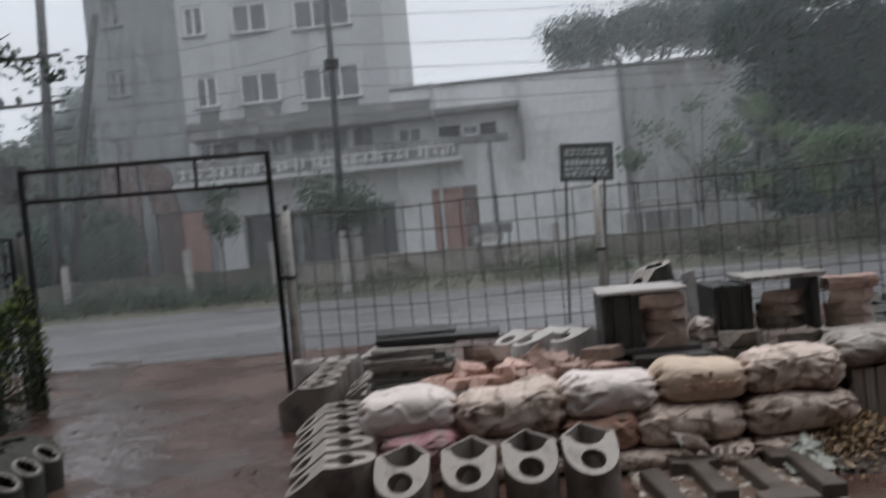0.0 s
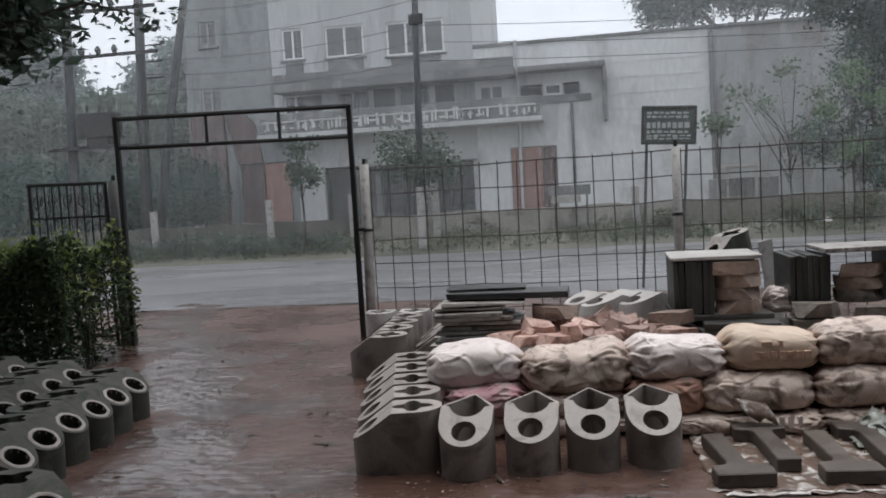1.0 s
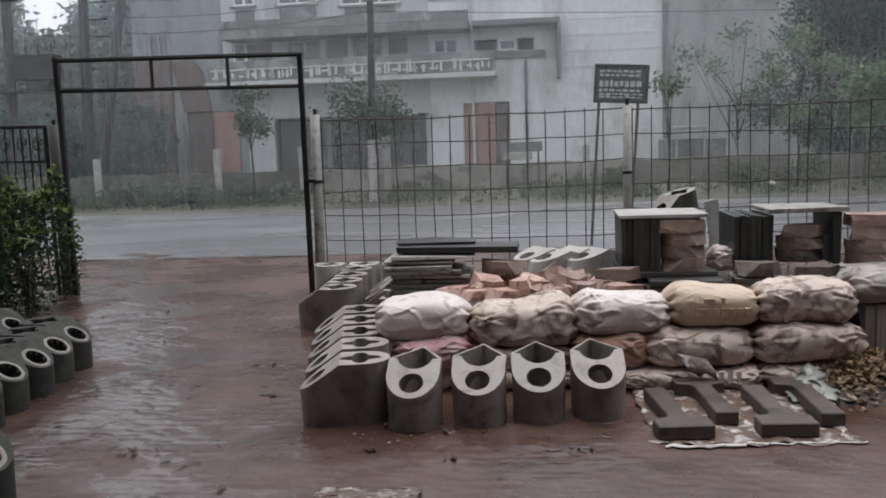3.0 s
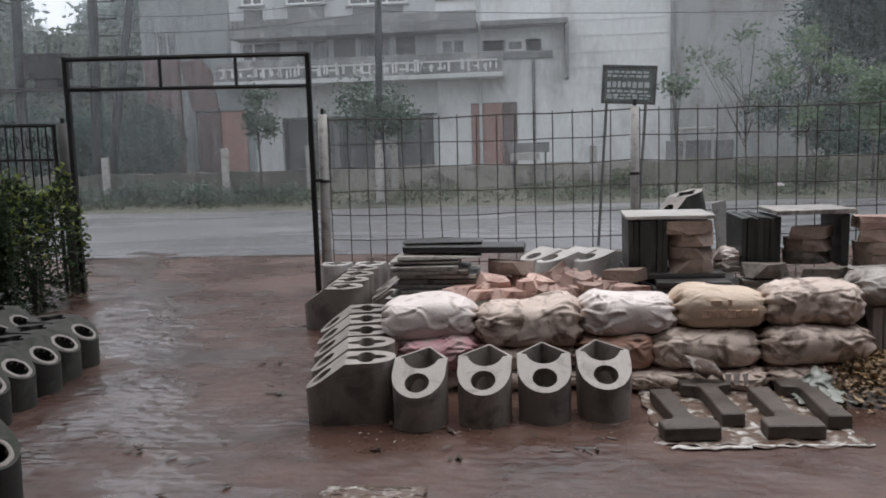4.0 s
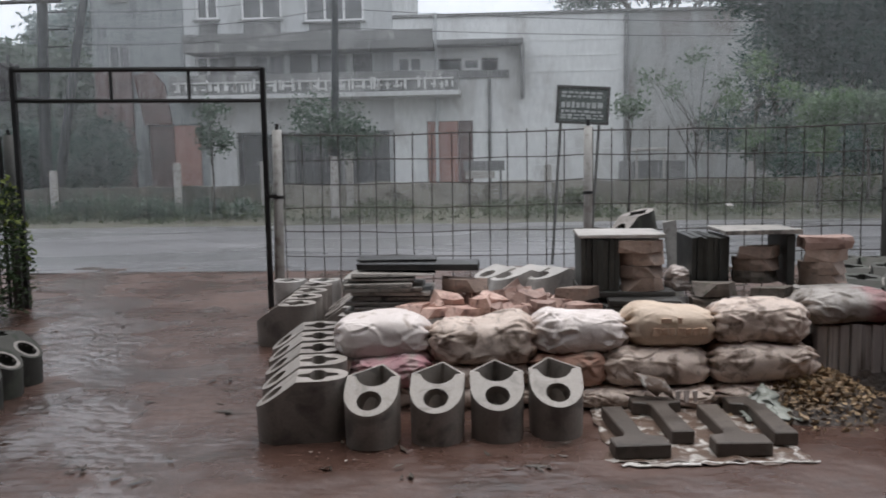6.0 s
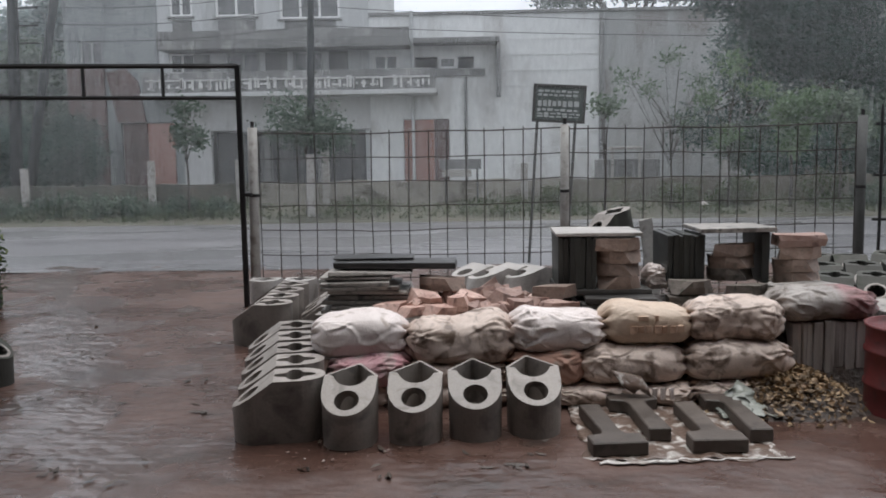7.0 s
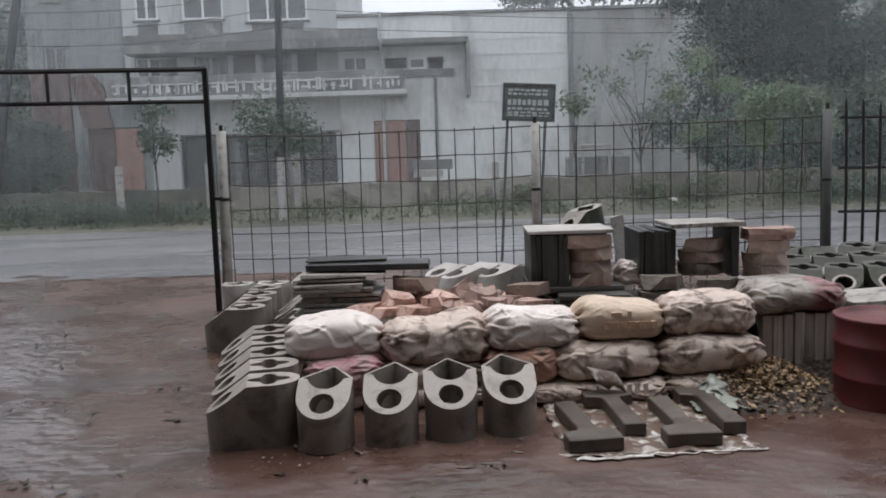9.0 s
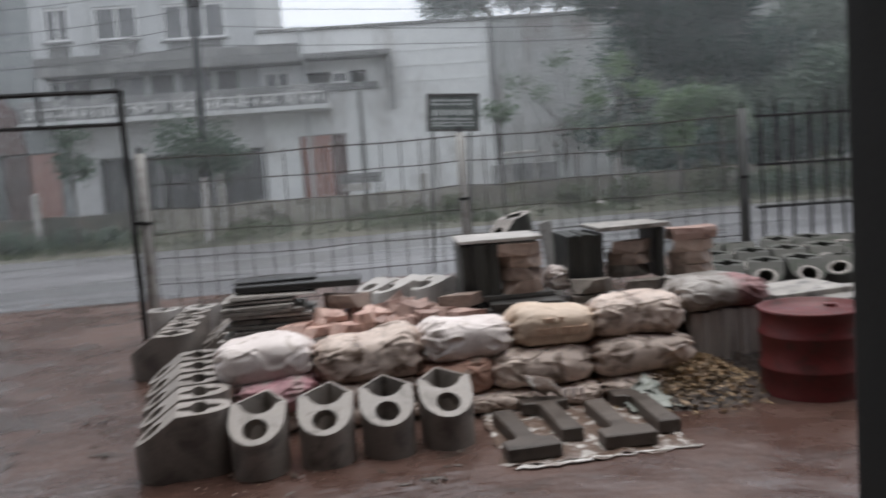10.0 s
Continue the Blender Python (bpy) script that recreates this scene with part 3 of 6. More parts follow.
while x < -1.35:
    w = rl.uniform(0.16, 0.34)
    part("lettering_bar", block(fx(x) - 0.05, fx(x + w) + 0.06, 32.69, 32.747, fz(4.235), fz(4.285)), LETTER, house)
    for k in range(rl.choice((1, 2, 2))):
        u, low, high = x + rl.uniform(0, w), rl.uniform(3.9, 4.0), rl.uniform(4.14, 4.36)
        part("lettering_bar", block(fx(u), fx(u) + rl.uniform(0.05, 0.09), 32.69, 32.745, fz(low), fz(high)), LETTER, house)
    if rl.random() < 0.6:
        z = rl.uniform(3.93, 4.12)
        part("lettering_bar", block(fx(x), fx(x + w * 0.8), 32.69, 32.743, fz(z), fz(z) + 0.07), LETTER, house)
    x += w + rl.uniform(0.03, 0.1)
# ground floor
for a, b in ((-9.3, -7.5), (-7.3, -5.55), (-5.35, -3.7)):
    sh = part("shutter", block(fx(a), fx(b), 34.5, 34.56, 0.1, fz(2.5)), SHUTTER, house, "dark roller shutter")
    for k in range(14):
        z = 0.25 + k * 0.16
        part("shutter_rib", block(fx(a), fx(b), 34.475, 34.498, z, z + 0.06), SHUTTER, sh)
part("garage_column", block(fx(-7.5), fx(-7.3), 34.26, 34.6, 0, fz(2.55)), STAINED, house)
part("garage_column", block(fx(-5.55), fx(-5.35), 34.26, 34.6, 0, fz(2.55)), STAINED, house)
part("door", block(fx(-11.72), fx(-10.75), 34.05, 34.12, 0.1, fz(2.86), bevel=0.02), ORANGE, house, "faded orange metal door leaf")
part("door", block(fx(-12.66), fx(-11.74), 34.06, 34.13, 0.1, fz(2.86), bevel=0.02), DULL_RED, house, "dull red metal door leaf")
part("brick_panel", block(fx(-14.5), fx(-13.15), 33.8, 33.997, 0, fz(4.98), bevel=0.03), DULL_RED, house, "dull red stained wall panel")
lean_to = prism([(fx(-13.1), fz(4.7)), (fx(-12.75), fz(2.9)), (fx(-11.72), fz(2.9)), (fx(-11.95), fz(4.35)), (fx(-12.4), fz(4.85))], 0, 0.12)
bmesh.ops.transform(lean_to, matrix=Matrix.Translation((0, 33.99, 0)) @ Matrix.Rotation(radians(90), 4, "X"), verts=lean_to.verts[:])
part("slanting_hood", lean_to, DULL_RED, house, "slanting dark red hood over the door")
for x0, x1, z0, z1 in ((-6.55, -4.7, 6.02, 6.42), (-9.9, -9.3, 4.62, 5.28), (-7.3, -6.5, 4.6, 5.3), (-5.0, -4.3, 4.6, 5.3)):
    part("rain_stain", block(fx(x0), fx(x1), 33.985, 33.998, fz(z0), fz(z1)), STAINED, house)

annex = thing("factory_building", "long blank grey factory wall with a recessed canopy and drain pipe", "building")
NW = [(-1.9, -1.1, 4.62, 5.05), (-1.05, -0.42, 4.62, 5.05), (-0.37, 0.2, 4.62, 5.05), (-3.4, -2.5, 4.6, 5.16)]
part("wall", pierced(fx(4.7) + 0.002, 62, 0, fz(6.5), 34.03, 34.28, []), SHADED_CLADDING, annex, "dirtier stretch of factory wall, greyed for tree shade")
part("wall", pierced(fx(-3.54) + 0.002, fx(4.7), 0, fz(6.5), 34.03, 34.28, [(fx(a), fx(b), fz(c), fz(d)) for a, b, c, d in NW] + [(fx(-2.37), fx(-0.7), 0, fz(2.85))]), CLADDING, annex)
part("coping", block(fx(-3.54) + 0.002, 62, 33.93, 34.4, fz(6.5) + 0.002, fz(6.62), bevel=0.03), STAINED, annex)
part("pier", block(fx(-2.05), fx(-1.95), 33.8, 34.028, 0, fz(6.66), bevel=0.02), PLASTER, annex)
part("back_wall", block(-3.6, 62, 46.3, 46.5, 0, fz(6.5)), CLADDING, annex)
part("roof", block(-3.6, 62, 34.41, 46.29, fz(6.2), fz(6.3)), STAINED, annex)
part("canopy", block(fx(-1.92), fx(1.1), 33.0, 34.028, fz(5.42), fz(5.6), bevel=0.02), STAINED, annex)
part("canopy_side", block(fx(1.0), fx(1.14), 33.2, 34.028, fz(3.57), fz(5.42) - 0.002, bevel=0.02), STAINED, annex)
part("balcony_stain", block(fx(-1.2), fx(0.6), 33.9, 34.028, fz(4.35), fz(4.6), bevel=0.02), STAINED, annex)
window(annex, -3.4, -2.5, 4.6, 5.16, 2, 34.03)
window(annex, -1.05, -0.42, 4.62, 5.05, 1, 34.03)
part("door", block(fx(-2.35), fx(-1.25), 34.08, 34.15, 0.1, fz(2.83), bevel=0.02), ORANGE, annex, "faded orange metal door leaf")
part("door", block(fx(-1.22), fx(-0.72), 34.08, 34.15, 0.1, fz(2.83), bevel=0.02), DULL_RED, annex, "dark red door leaf")
part("drain_pipe", tube([(fx(4.74), 33.92, 0), (fx(4.74), 33.92, fz(6.4))], 0.1, 8), STAINED, annex)
part("drain_pipe", tube([(fx(-0.1), 33.92, 0), (fx(-0.1), 33.92, fz(4.3))], 0.06, 8), STAINED, annex)
for k in range(9):
    part("cladding_batten", block(fx(1.2), fx(4.7), 34.012, 34.028, fz(1.2 + 0.55 * k), fz(1.2 + 0.55 * k) + 0.035), CLADDING, annex)


# ---- gate and fence ----
gate = thing("iron_gateway", "black painted iron gateway frame standing over the muddy entrance", "gate")
for x, top in ((-4.9, 2.5), (-2.3, 2.44)):
    part("gate_post", block(x - 0.025, x + 0.025, 8.575, 8.625, -0.05, top, bevel=0.004), IRON, gate)


def rail(name, a, b, r, parent, material=IRON, sides=6):
    return part(name, tube([a, b], r, sides), material, parent)


rail("top_rail", (-4.9, 8.6, 2.475), (-2.3, 8.6, 2.43), 0.026, gate)
rail("lower_rail", (-4.88, 8.6, 2.16), (-2.31, 8.6, 2.115), 0.022, gate)
rail("upright", (-3.87, 8.6, 2.14), (-3.87, 8.6, 2.46), 0.018, gate)
rail("upright", (-3.06, 8.6, 2.12), (-3.06, 8.6, 2.45), 0.018, gate)
for x in (-4.94, -2.26):
    part("hinge", block(x - 0.06, x + 0.06, 8.56, 8.64, 1.13, 1.165, bevel=0.004), IRON, gate)


def fence_post(x, top, r, material, label, lean=0.0):
    p = thing("fence_post", label, "post", group="posts of the wire fence")
    part("shaft", tube([(x + lean, 8.66, -0.1), (x + lean * 0.4, 8.66, top * 0.6), (x, 8.66, top)], [r * 1.08, r, r * 0.95], 14), material, p, smooth=True)
    part("iron_stub", tube([(x, 8.66, top - 0.02), (x, 8.66, top + 0.06)], 0.02, 8), IRON, p)
    part("tie_band", tube([(x, 8.66, 1.12), (x, 8.66, 1.15)], r * 1.15, 14), IRON, p)
    return p


fence_post(-2.19, 1.82, 0.05, POST, "whitewashed round concrete fence post beside the gateway", -0.03)
fence_post(0.96, 1.8, 0.045, POST, "whitewashed slim concrete post holding the wire fence")
fence_post(3.9, 1.84, 0.048, GREY_POST, "grey weathered concrete post at the fence's end")
fence_post(-5.02, 1.82, 0.06, GREY_POST, "grey weathered concrete post beside the gateway")

for x0, x1 in ((-2.13, 0.92), (1.0, 3.84)):
    f = thing("wire_fence", "rusty welded wire mesh fence panel between posts", "fence", group="wire fence panels")
    for k in range(7):
        z = 1.76 - 0.247 * k
        pts = [(x0 + (x1 - x0) * i / 8, 8.66 + rl.uniform(-0.012, 0.012), z + rl.uniform(-0.012, 0.012) - 0.01 * math.sin(math.pi * i / 8)) for i in range(9)]
        part("wire", tube(pts, 0.007 if k == 0 else 0.0055, 5), WIRE, f)
    n = round((x1 - x0) / 0.19)
    for k in range(n + 1):
        x = x0 + (x1 - x0) * k / n + rl.uniform(-0.008, 0.008)
        part("wire", tube([(x + rl.uniform(-0.012, 0.012), 8.655, 0.02), (x + rl.uniform(-0.012, 0.012), 8.668, 0.95), (x, 8.66, 1.765 + rl.uniform(0, 0.03))], 0.006, 5), WIRE, f)

leaf_gate = thing("iron_gate_leaf", "black iron gate leaf with thin bars beside the hedge", "gate")
rail("frame_bar", (-6.03, 8.6, 1.82), (-5.08, 8.6, 1.8), 0.02, leaf_gate)
rail("frame_bar", (-6.03, 8.6, 0.12), (-5.08, 8.6, 0.12), 0.02, leaf_gate)
rail("frame_bar", (-6.0, 8.6, 0.0), (-6.0, 8.6, 1.82), 0.022, leaf_gate)
rail("frame_bar", (-5.09, 8.6, 0.0), (-5.09, 8.6, 1.8), 0.022, leaf_gate)
rail("frame_bar", (-6.0, 8.6, 1.45), (-5.09, 8.6, 1.44), 0.014, leaf_gate)
for k in range(1, 10):
    x = -6.0 + 0.091 * k
    rail("bar", (x, 8.6, 0.12), (x, 8.6, 1.81), 0.009, leaf_gate)
for k in range(5):
    c = -5.9 + 0.18 * k
    part("scroll", tube([(c + 0.06 * math.cos(a) * (1 - a / 14), 8.585, 1.62 + 0.09 * math.sin(a) * (1 - a / 14)) for a in (i * 0.5 for i in range(18))], 0.007, 5), IRON, leaf_gate)

bar_fence = thing("iron_bar_fence", "dark rusty iron bar fence with pointed uneven tops", "fence")
for z in (1.72, 1.22, 0.78, 0.3):
    rail("cross_bar", (4.0, 8.6, z + 0.03), (6.6, 8.6, z), 0.016, bar_fence)
for k in range(15):
    x = 4.05 + 0.175 * k + rl.uniform(-0.02, 0.02)
    top = 1.95 + rl.uniform(-0.06, 0.08) + (0.45 if k == 6 else 0)
    part("bar", tube([(x + rl.uniform(-0.03, 0.03), 8.57, -0.05), (x + rl.uniform(-0.015, 0.015), 8.57, 1.0), (x, 8.57, top - 0.08), (x, 8.57, top)], [0.016, 0.016, 0.016, 0.003] if k != 6 else [0.035, 0.035, 0.03, 0.03], 7), IRON, bar_fence)

# ---- shelter pillar ----
pillar = thing("shelter_pillar", "dark weathered square pillar of the shelter on the mud", "pillar")
part("shaft", block(1.595, 1.855, 2.5, 2.76, -0.05, 3.2, bevel=0.02), PILLAR_DARK, pillar)

part("shaft_base", block(1.565, 1.885, 2.47, 2.79, -0.05, 0.08, bevel=0.01), DARK_CONCRETE, pillar)
# Unseen roof, walls and upper block, added to darken faces turned this way
tagged(part("shelter_roof", block(-9, 9, -6, 2.9, 3.202, 3.3), SLAB), "unseen plain shelter roof over the yard's edge, added to block sky light", "roof", kind="structure")
for x in (-9.25, 9.0):
    tagged(part("wall_side", block(x, x + 0.25, -6, 2.9, -0.1, 3.2), SLAB), "unseen plain side wall, added to block low sky light", "wall", kind="structure")
tagged(part("upper_storey", block(-9, 9, -6.0, 1.4, 3.302, 6.6), SLAB), "unseen plain block above the roof, added to block sky light", "wall", kind="structure")
tagged(part("wall_south", block(-9, 9, -6.25, -6.002, -0.1, 3.2), SLAB), "unseen plain wall closing the near side, added to block sky light", "wall", kind="structure")

# ---- sign on two legs ----
sign = thing("sign_board", "dark green sign board with faded white writing on two thin legs", "sign", pose(1.255, 12.0, 2.2, 0, 3.6, 0) @ Matrix.Translation((-1.255, -12.0, -2.2)))
part("panel", block(0.92, 1.59, 12.0, 12.03, 1.97, 2.43, bevel=0.005), SIGN_GREEN, sign)
part("frame", pierced(0.89, 1.62, 1.94, 2.46, 11.985, 12.04, [(0.925, 1.585, 1.975, 2.425)]), GREY_POST, sign)
for x in (0.97, 1.5):
    part("leg", tube([(x, 12.06, -0.1), (x, 12.06, 2.4)], 0.02, 8), GREY_POST, sign)
for z, h, step in ((2.365, 0.028, 0.09), (2.315, 0.026, 0.08), (2.2, 0.075, 0.075), (2.11, 0.03, 0.08), (2.06, 0.026, 0.09), (2.02, 0.022, 0.09)):
    x = 0.96
    while x < 1.52:
        w = rl.uniform(0.5, 0.95) * step
        part("lettering_bar", block(x, min(x + w, 1.555), 11.994, 11.998, z - h / 2 + rl.uniform(-0.006, 0.006), z + h / 2 + rl.uniform(-0.006, 0.006)), SIGN_TEXT, sign)
        x += w + 0.02


# ---- concrete stoves ----
def plan(inset):
    """Right half of the stove's plan, front to back: a round front and a straight taper to a blunt point."""
    r = 0.145 - inset
    front = [(r * math.sin(a), -0.095 - r * math.cos(a)) for a in (math.pi / 2 * i / 10 for i in range(11))]
    return front + [(r, 0.005), (r * 0.68, 0.09 - inset * 0.3), (r * 0.34, 0.18 - inset * 0.8), (0.008, 0.265 - inset * 1.6)]


def round_plan(inset):
    r = 0.145 - inset
    front = [(r * math.sin(a), -0.095 - r * math.cos(a)) for a in (math.pi / 2 * i / 10 for i in range(11))]
    return front + [(r * math.cos(a), 0.12 + r * math.sin(a)) for a in (math.pi / 2 * i / 10 for i in range(10))] + [(0.004, 0.12 + r)]


def stove_mesh(pointed=True):
    half = plan(0.0) if pointed else round_plan(0.0)
    outline = half + [(-x, y) for x, y in half[::-1] if x > 0.004]
    body = prism(outline, 0, 0.34, 0.96)
    n = Vector((0, -0.16, 0.235)).normalized()
    cut = bmesh.ops.bisect_plane(body, geom=body.verts[:] + body.edges[:] + body.faces[:], plane_co=(0, -0.24, 0.185), plane_no=n, clear_outer=True)
    bmesh.ops.holes_fill(body, edges=[e for e in body.edges if e.is_boundary])
    bmesh.ops.recalc_face_normals(body, faces=body.faces[:])
    back = [p for p in plan(0.02) if p[1] > 0.0]
    dip = [(0.1 * math.sin(a), 0.01 - 0.08 * math.cos(a)) for a in (math.pi / 2 * i / 6 for i in range(1, 6))]
    half = dip + back
    if pointed:
        pot = prism([(0, -0.07)] + half + [(-x, y) for x, y in half[::-1]], 0.09, 0.5)
    else:
        pot = prism([((0.09 + 0.024 * math.cos(4 * a)) * math.sin(a), 0.1 + (0.09 + 0.024 * math.cos(4 * a)) * math.cos(a)) for a in (2 * math.pi * i / 36 for i in range(36))][::-1], 0.09, 0.5)
    bm = bmesh.new()
    centre = Vector((0, -0.15, 0.245))
    bmesh.ops.create_cone(bm, segments=26, radius1=0.066, radius2=0.066, depth=0.34, cap_ends=True, matrix=Matrix.Translation(centre - n * 0.06) @ n.to_track_quat("Z", "Y").to_matrix().to_4x4())
    obs = []
    for b in (body, pot, bm):
        me = bpy.data.meshes.new("cutter")
        b.to_mesh(me)
        b.free()
        obs.append(new("cutter", me))
    for c in obs[1:]:
        mod = obs[0].modifiers.new("cut", "BOOLEAN")
        mod.operation, mod.object, mod.solver = "DIFFERENCE", c, "EXACT"
    bpy.context.view_layer.update()
    me = bpy.data.meshes.new_from_object(obs[0].evaluated_get(bpy.context.evaluated_depsgraph_get()))
    for o in obs:
        bpy.data.objects.remove(o)
    me.name = "stove_body"
    return me


STOVE, ROUND_STOVE = stove_mesh(), stove_mesh(False)
LUGS = []
for x, y, turn in ((0.0, 0.13, 0), (0.085, 0.03, 60), (-0.085, 0.03, -60)):
    b = block(x - 0.014, x + 0.014, y - 0.02, y + 0.02, 0.12, 0.26, bevel=0.005, turn=turn)
    me = bpy.data.meshes.new("pot_rest")
    b.to_mesh(me)
    b.free()
    LUGS.append(me)
# Paler concrete for upward faces, light from above put into the colour
FACE = surface("toplit_cement_face", (0.235, 0.205, 0.182), (0.36, 0.32, 0.29), (0.35, 0.6), big=4, fine=80, bump=0.3, depth=0.003, c3=(0.17, 0.145, 0.125), stain=0.45, jitter=0.15)
# Moss tint with the hedge's shade darkened into it
DARK_FACE = surface("mossy_shaded_face", (0.042, 0.041, 0.034), (0.085, 0.081, 0.07), (0.7, 0.9), big=4, fine=80, bump=0.3, depth=0.003, c3=(0.035, 0.04, 0.027), stain=0.6, jitter=0.15)


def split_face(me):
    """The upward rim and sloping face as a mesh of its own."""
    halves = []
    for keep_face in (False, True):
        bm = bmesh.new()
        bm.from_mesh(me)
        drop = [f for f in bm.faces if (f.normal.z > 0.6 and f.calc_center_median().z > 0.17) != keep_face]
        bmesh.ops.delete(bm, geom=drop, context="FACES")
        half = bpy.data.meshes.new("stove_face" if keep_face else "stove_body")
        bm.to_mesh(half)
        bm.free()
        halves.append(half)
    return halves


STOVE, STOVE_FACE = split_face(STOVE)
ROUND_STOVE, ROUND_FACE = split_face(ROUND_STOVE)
for me in (STOVE, ROUND_STOVE, *LUGS):
    me.materials.append(CONCRETE)
# Mossy grey taken near black: hedge and tree shade put into the colour
SHADED_CONCRETE = surface("mossy_shaded_concrete", (0.02, 0.019, 0.016), (0.04, 0.038, 0.032), (0.75, 0.95), big=3, fine=70, bump=0.3, depth=0.004, c3=(0.05, 0.052, 0.04), stain=0.5, jitter=0.15)
SHADED_STOVES = [me.copy() for me in (ROUND_STOVE, *LUGS)]
for me in SHADED_STOVES:
    me.materials[0] = SHADED_CONCRETE
PALE = [me.copy() for me in (ROUND_STOVE, *LUGS)]
for me in PALE:
    me.materials[0] = PALE_CONCRETE
DARK_STOVE_FACE, PALE_STOVE_FACE = ROUND_FACE.copy(), ROUND_FACE.copy()
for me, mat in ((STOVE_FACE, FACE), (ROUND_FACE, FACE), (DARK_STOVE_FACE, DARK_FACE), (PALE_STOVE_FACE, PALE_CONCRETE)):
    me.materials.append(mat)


def rim_mesh():
    """A worn pale lip round the fire hole."""
    n = Vector((0, -0.16, 0.235)).normalized()
    turn = Matrix.Translation((0, -0.15, 0.245)) @ n.to_track_quat("Z", "Y").to_matrix().to_4x4()
    bm, rings = bmesh.new(), []
    for r, z in ((0.0665, -0.02), (0.0675, 0.003), (0.076, 0.006), (0.088, 0.003), (0.092, -0.002)):
        rings.append([bm.verts.new(turn @ Vector(((r + 0.002 * math.sin(k * 1.7)) * math.cos(6.28319 * k / 26), (r + 0.002 * math.sin(k * 2.3)) * math.sin(6.28319 * k / 26), z))) for k in range(26)])
    for g, h in zip(rings, rings[1:]):
        for k in range(26):
            bm.faces.new((g[k], g[(k + 1) % 26], h[(k + 1) % 26], h[k]))
    bmesh.ops.recalc_face_normals(bm, faces=bm.faces[:])
    me = bpy.data.meshes.new("rim")
    bm.to_mesh(me)
    bm.free()
    me.materials.append(FACE)
    return me


RIM = rim_mesh()


# mossy: use the shade-darkened meshes, with a lip round the fire hole
def stove(m, label, group, pale=False, pointed=False, mossy=False):
    meshes = SHADED_STOVES if mossy or group == "stoves beside the hedge" else PALE if pale else (STOVE if pointed else ROUND_STOVE, *LUGS)
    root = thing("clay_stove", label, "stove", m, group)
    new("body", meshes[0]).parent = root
    new("face", ROUND_FACE if mossy and group == "stoves lying on the heap" else DARK_STOVE_FACE if meshes is SHADED_STOVES else PALE_STOVE_FACE if pale else STOVE_FACE if pointed else ROUND_FACE).parent = root
    if meshes is SHADED_STOVES:
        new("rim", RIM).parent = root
    for me in meshes[1:] if not pointed else ():
        new("pot_rest", me).parent = root
    return root


rs = random.Random(3)


def jit(a):
    return rs.uniform(-a, a)


for x, y, turn in ((-0.645, 4.48, -3), (-0.3, 4.53, -2), (0.015, 4.58, 2), (0.335, 4.64, 4)):
    stove(pose(x, y, 0, 0, 0, turn), "grey cast concrete stove with a round fire hole, facing the path", "row of four stoves before the sacks", False, True)
for x, y in ((-1.055, 4.49), (-1.12, 4.84), (-1.19, 5.17), (-1.26, 5.52), (-1.33, 5.88)):
    stove(pose(x, y, 0, 0, 0, -78 + jit(4)), "wet grey concrete stove standing in a tight file", "file of stoves beside the path")
for k in range(4):
    stove(pose(-1.72 - 0.02 * k, 6.85 + 0.34 * k, 0, 0, 0, -90 + jit(5)), "grey concrete stove stacked near the gate post", "stoves near the gate post")
    stove(pose(-1.14 - 0.03 * k, 6.4 + 0.35 * k, 0.0, 0, 0, -90 + jit(6)), "grey concrete stove behind the slab stack", "stoves near the gate post")
for x in (-2.0, -1.66, -1.32, -0.98):
    stove(pose(x, 8.28, 0, 0, 0, 180 + jit(5)), "pale grey concrete stove against the wire fence", "stoves near the gate post", True)
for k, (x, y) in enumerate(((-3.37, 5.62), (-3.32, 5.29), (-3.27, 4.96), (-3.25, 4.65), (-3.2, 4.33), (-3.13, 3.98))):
    stove(pose(x, y, 0, 0, 0, 82 + jit(3)), "mossy concrete stove with an oval fire hole facing the path, darkened for hedge shade", "stoves beside the hedge")
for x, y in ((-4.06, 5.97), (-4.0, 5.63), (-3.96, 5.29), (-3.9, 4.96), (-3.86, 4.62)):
    stove(pose(x, y, 0.0, 0, 0, 82 + jit(3)), "mossy concrete stove in the second file before the hedge, darkened for shade", "stoves beside the hedge")
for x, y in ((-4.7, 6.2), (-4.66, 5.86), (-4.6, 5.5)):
    stove(pose(x, y, 0.0, 0, 0, 82 + jit(3)), "mossy concrete stove in the last file before the hedge, darkened for shade", "stoves beside the hedge")
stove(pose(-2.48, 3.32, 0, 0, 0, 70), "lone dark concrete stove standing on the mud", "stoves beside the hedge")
sheet("stove_footing", 2.55, 6.2, 6.7, 8.5, 40, 24, lambda x, y: -0.04 + 0.17 * max(0.0, min(1.0, (x - 2.6) / 0.15)) * max(0.0, min(1.0, (y - 6.75) / 0.15)) + 0.01 * noise.noise(Vector((x * 6, y * 6, 2))), RUBBLE, "low bank of dark wet earth under stoves", category="ground")
for j in range(3):
    for k in range(8):
        stove(pose(2.95 + 0.34 * k + 0.1 * j, 6.98 + 0.46 * j, 0.14 + 0.03 * j, jit(5), 0, 0) @ pose(0, 0, 0, 0, 0, -22 + jit(14)), "dark concrete stove with a pale face, in a close-packed block", "stoves before the bar fence", mossy=True)

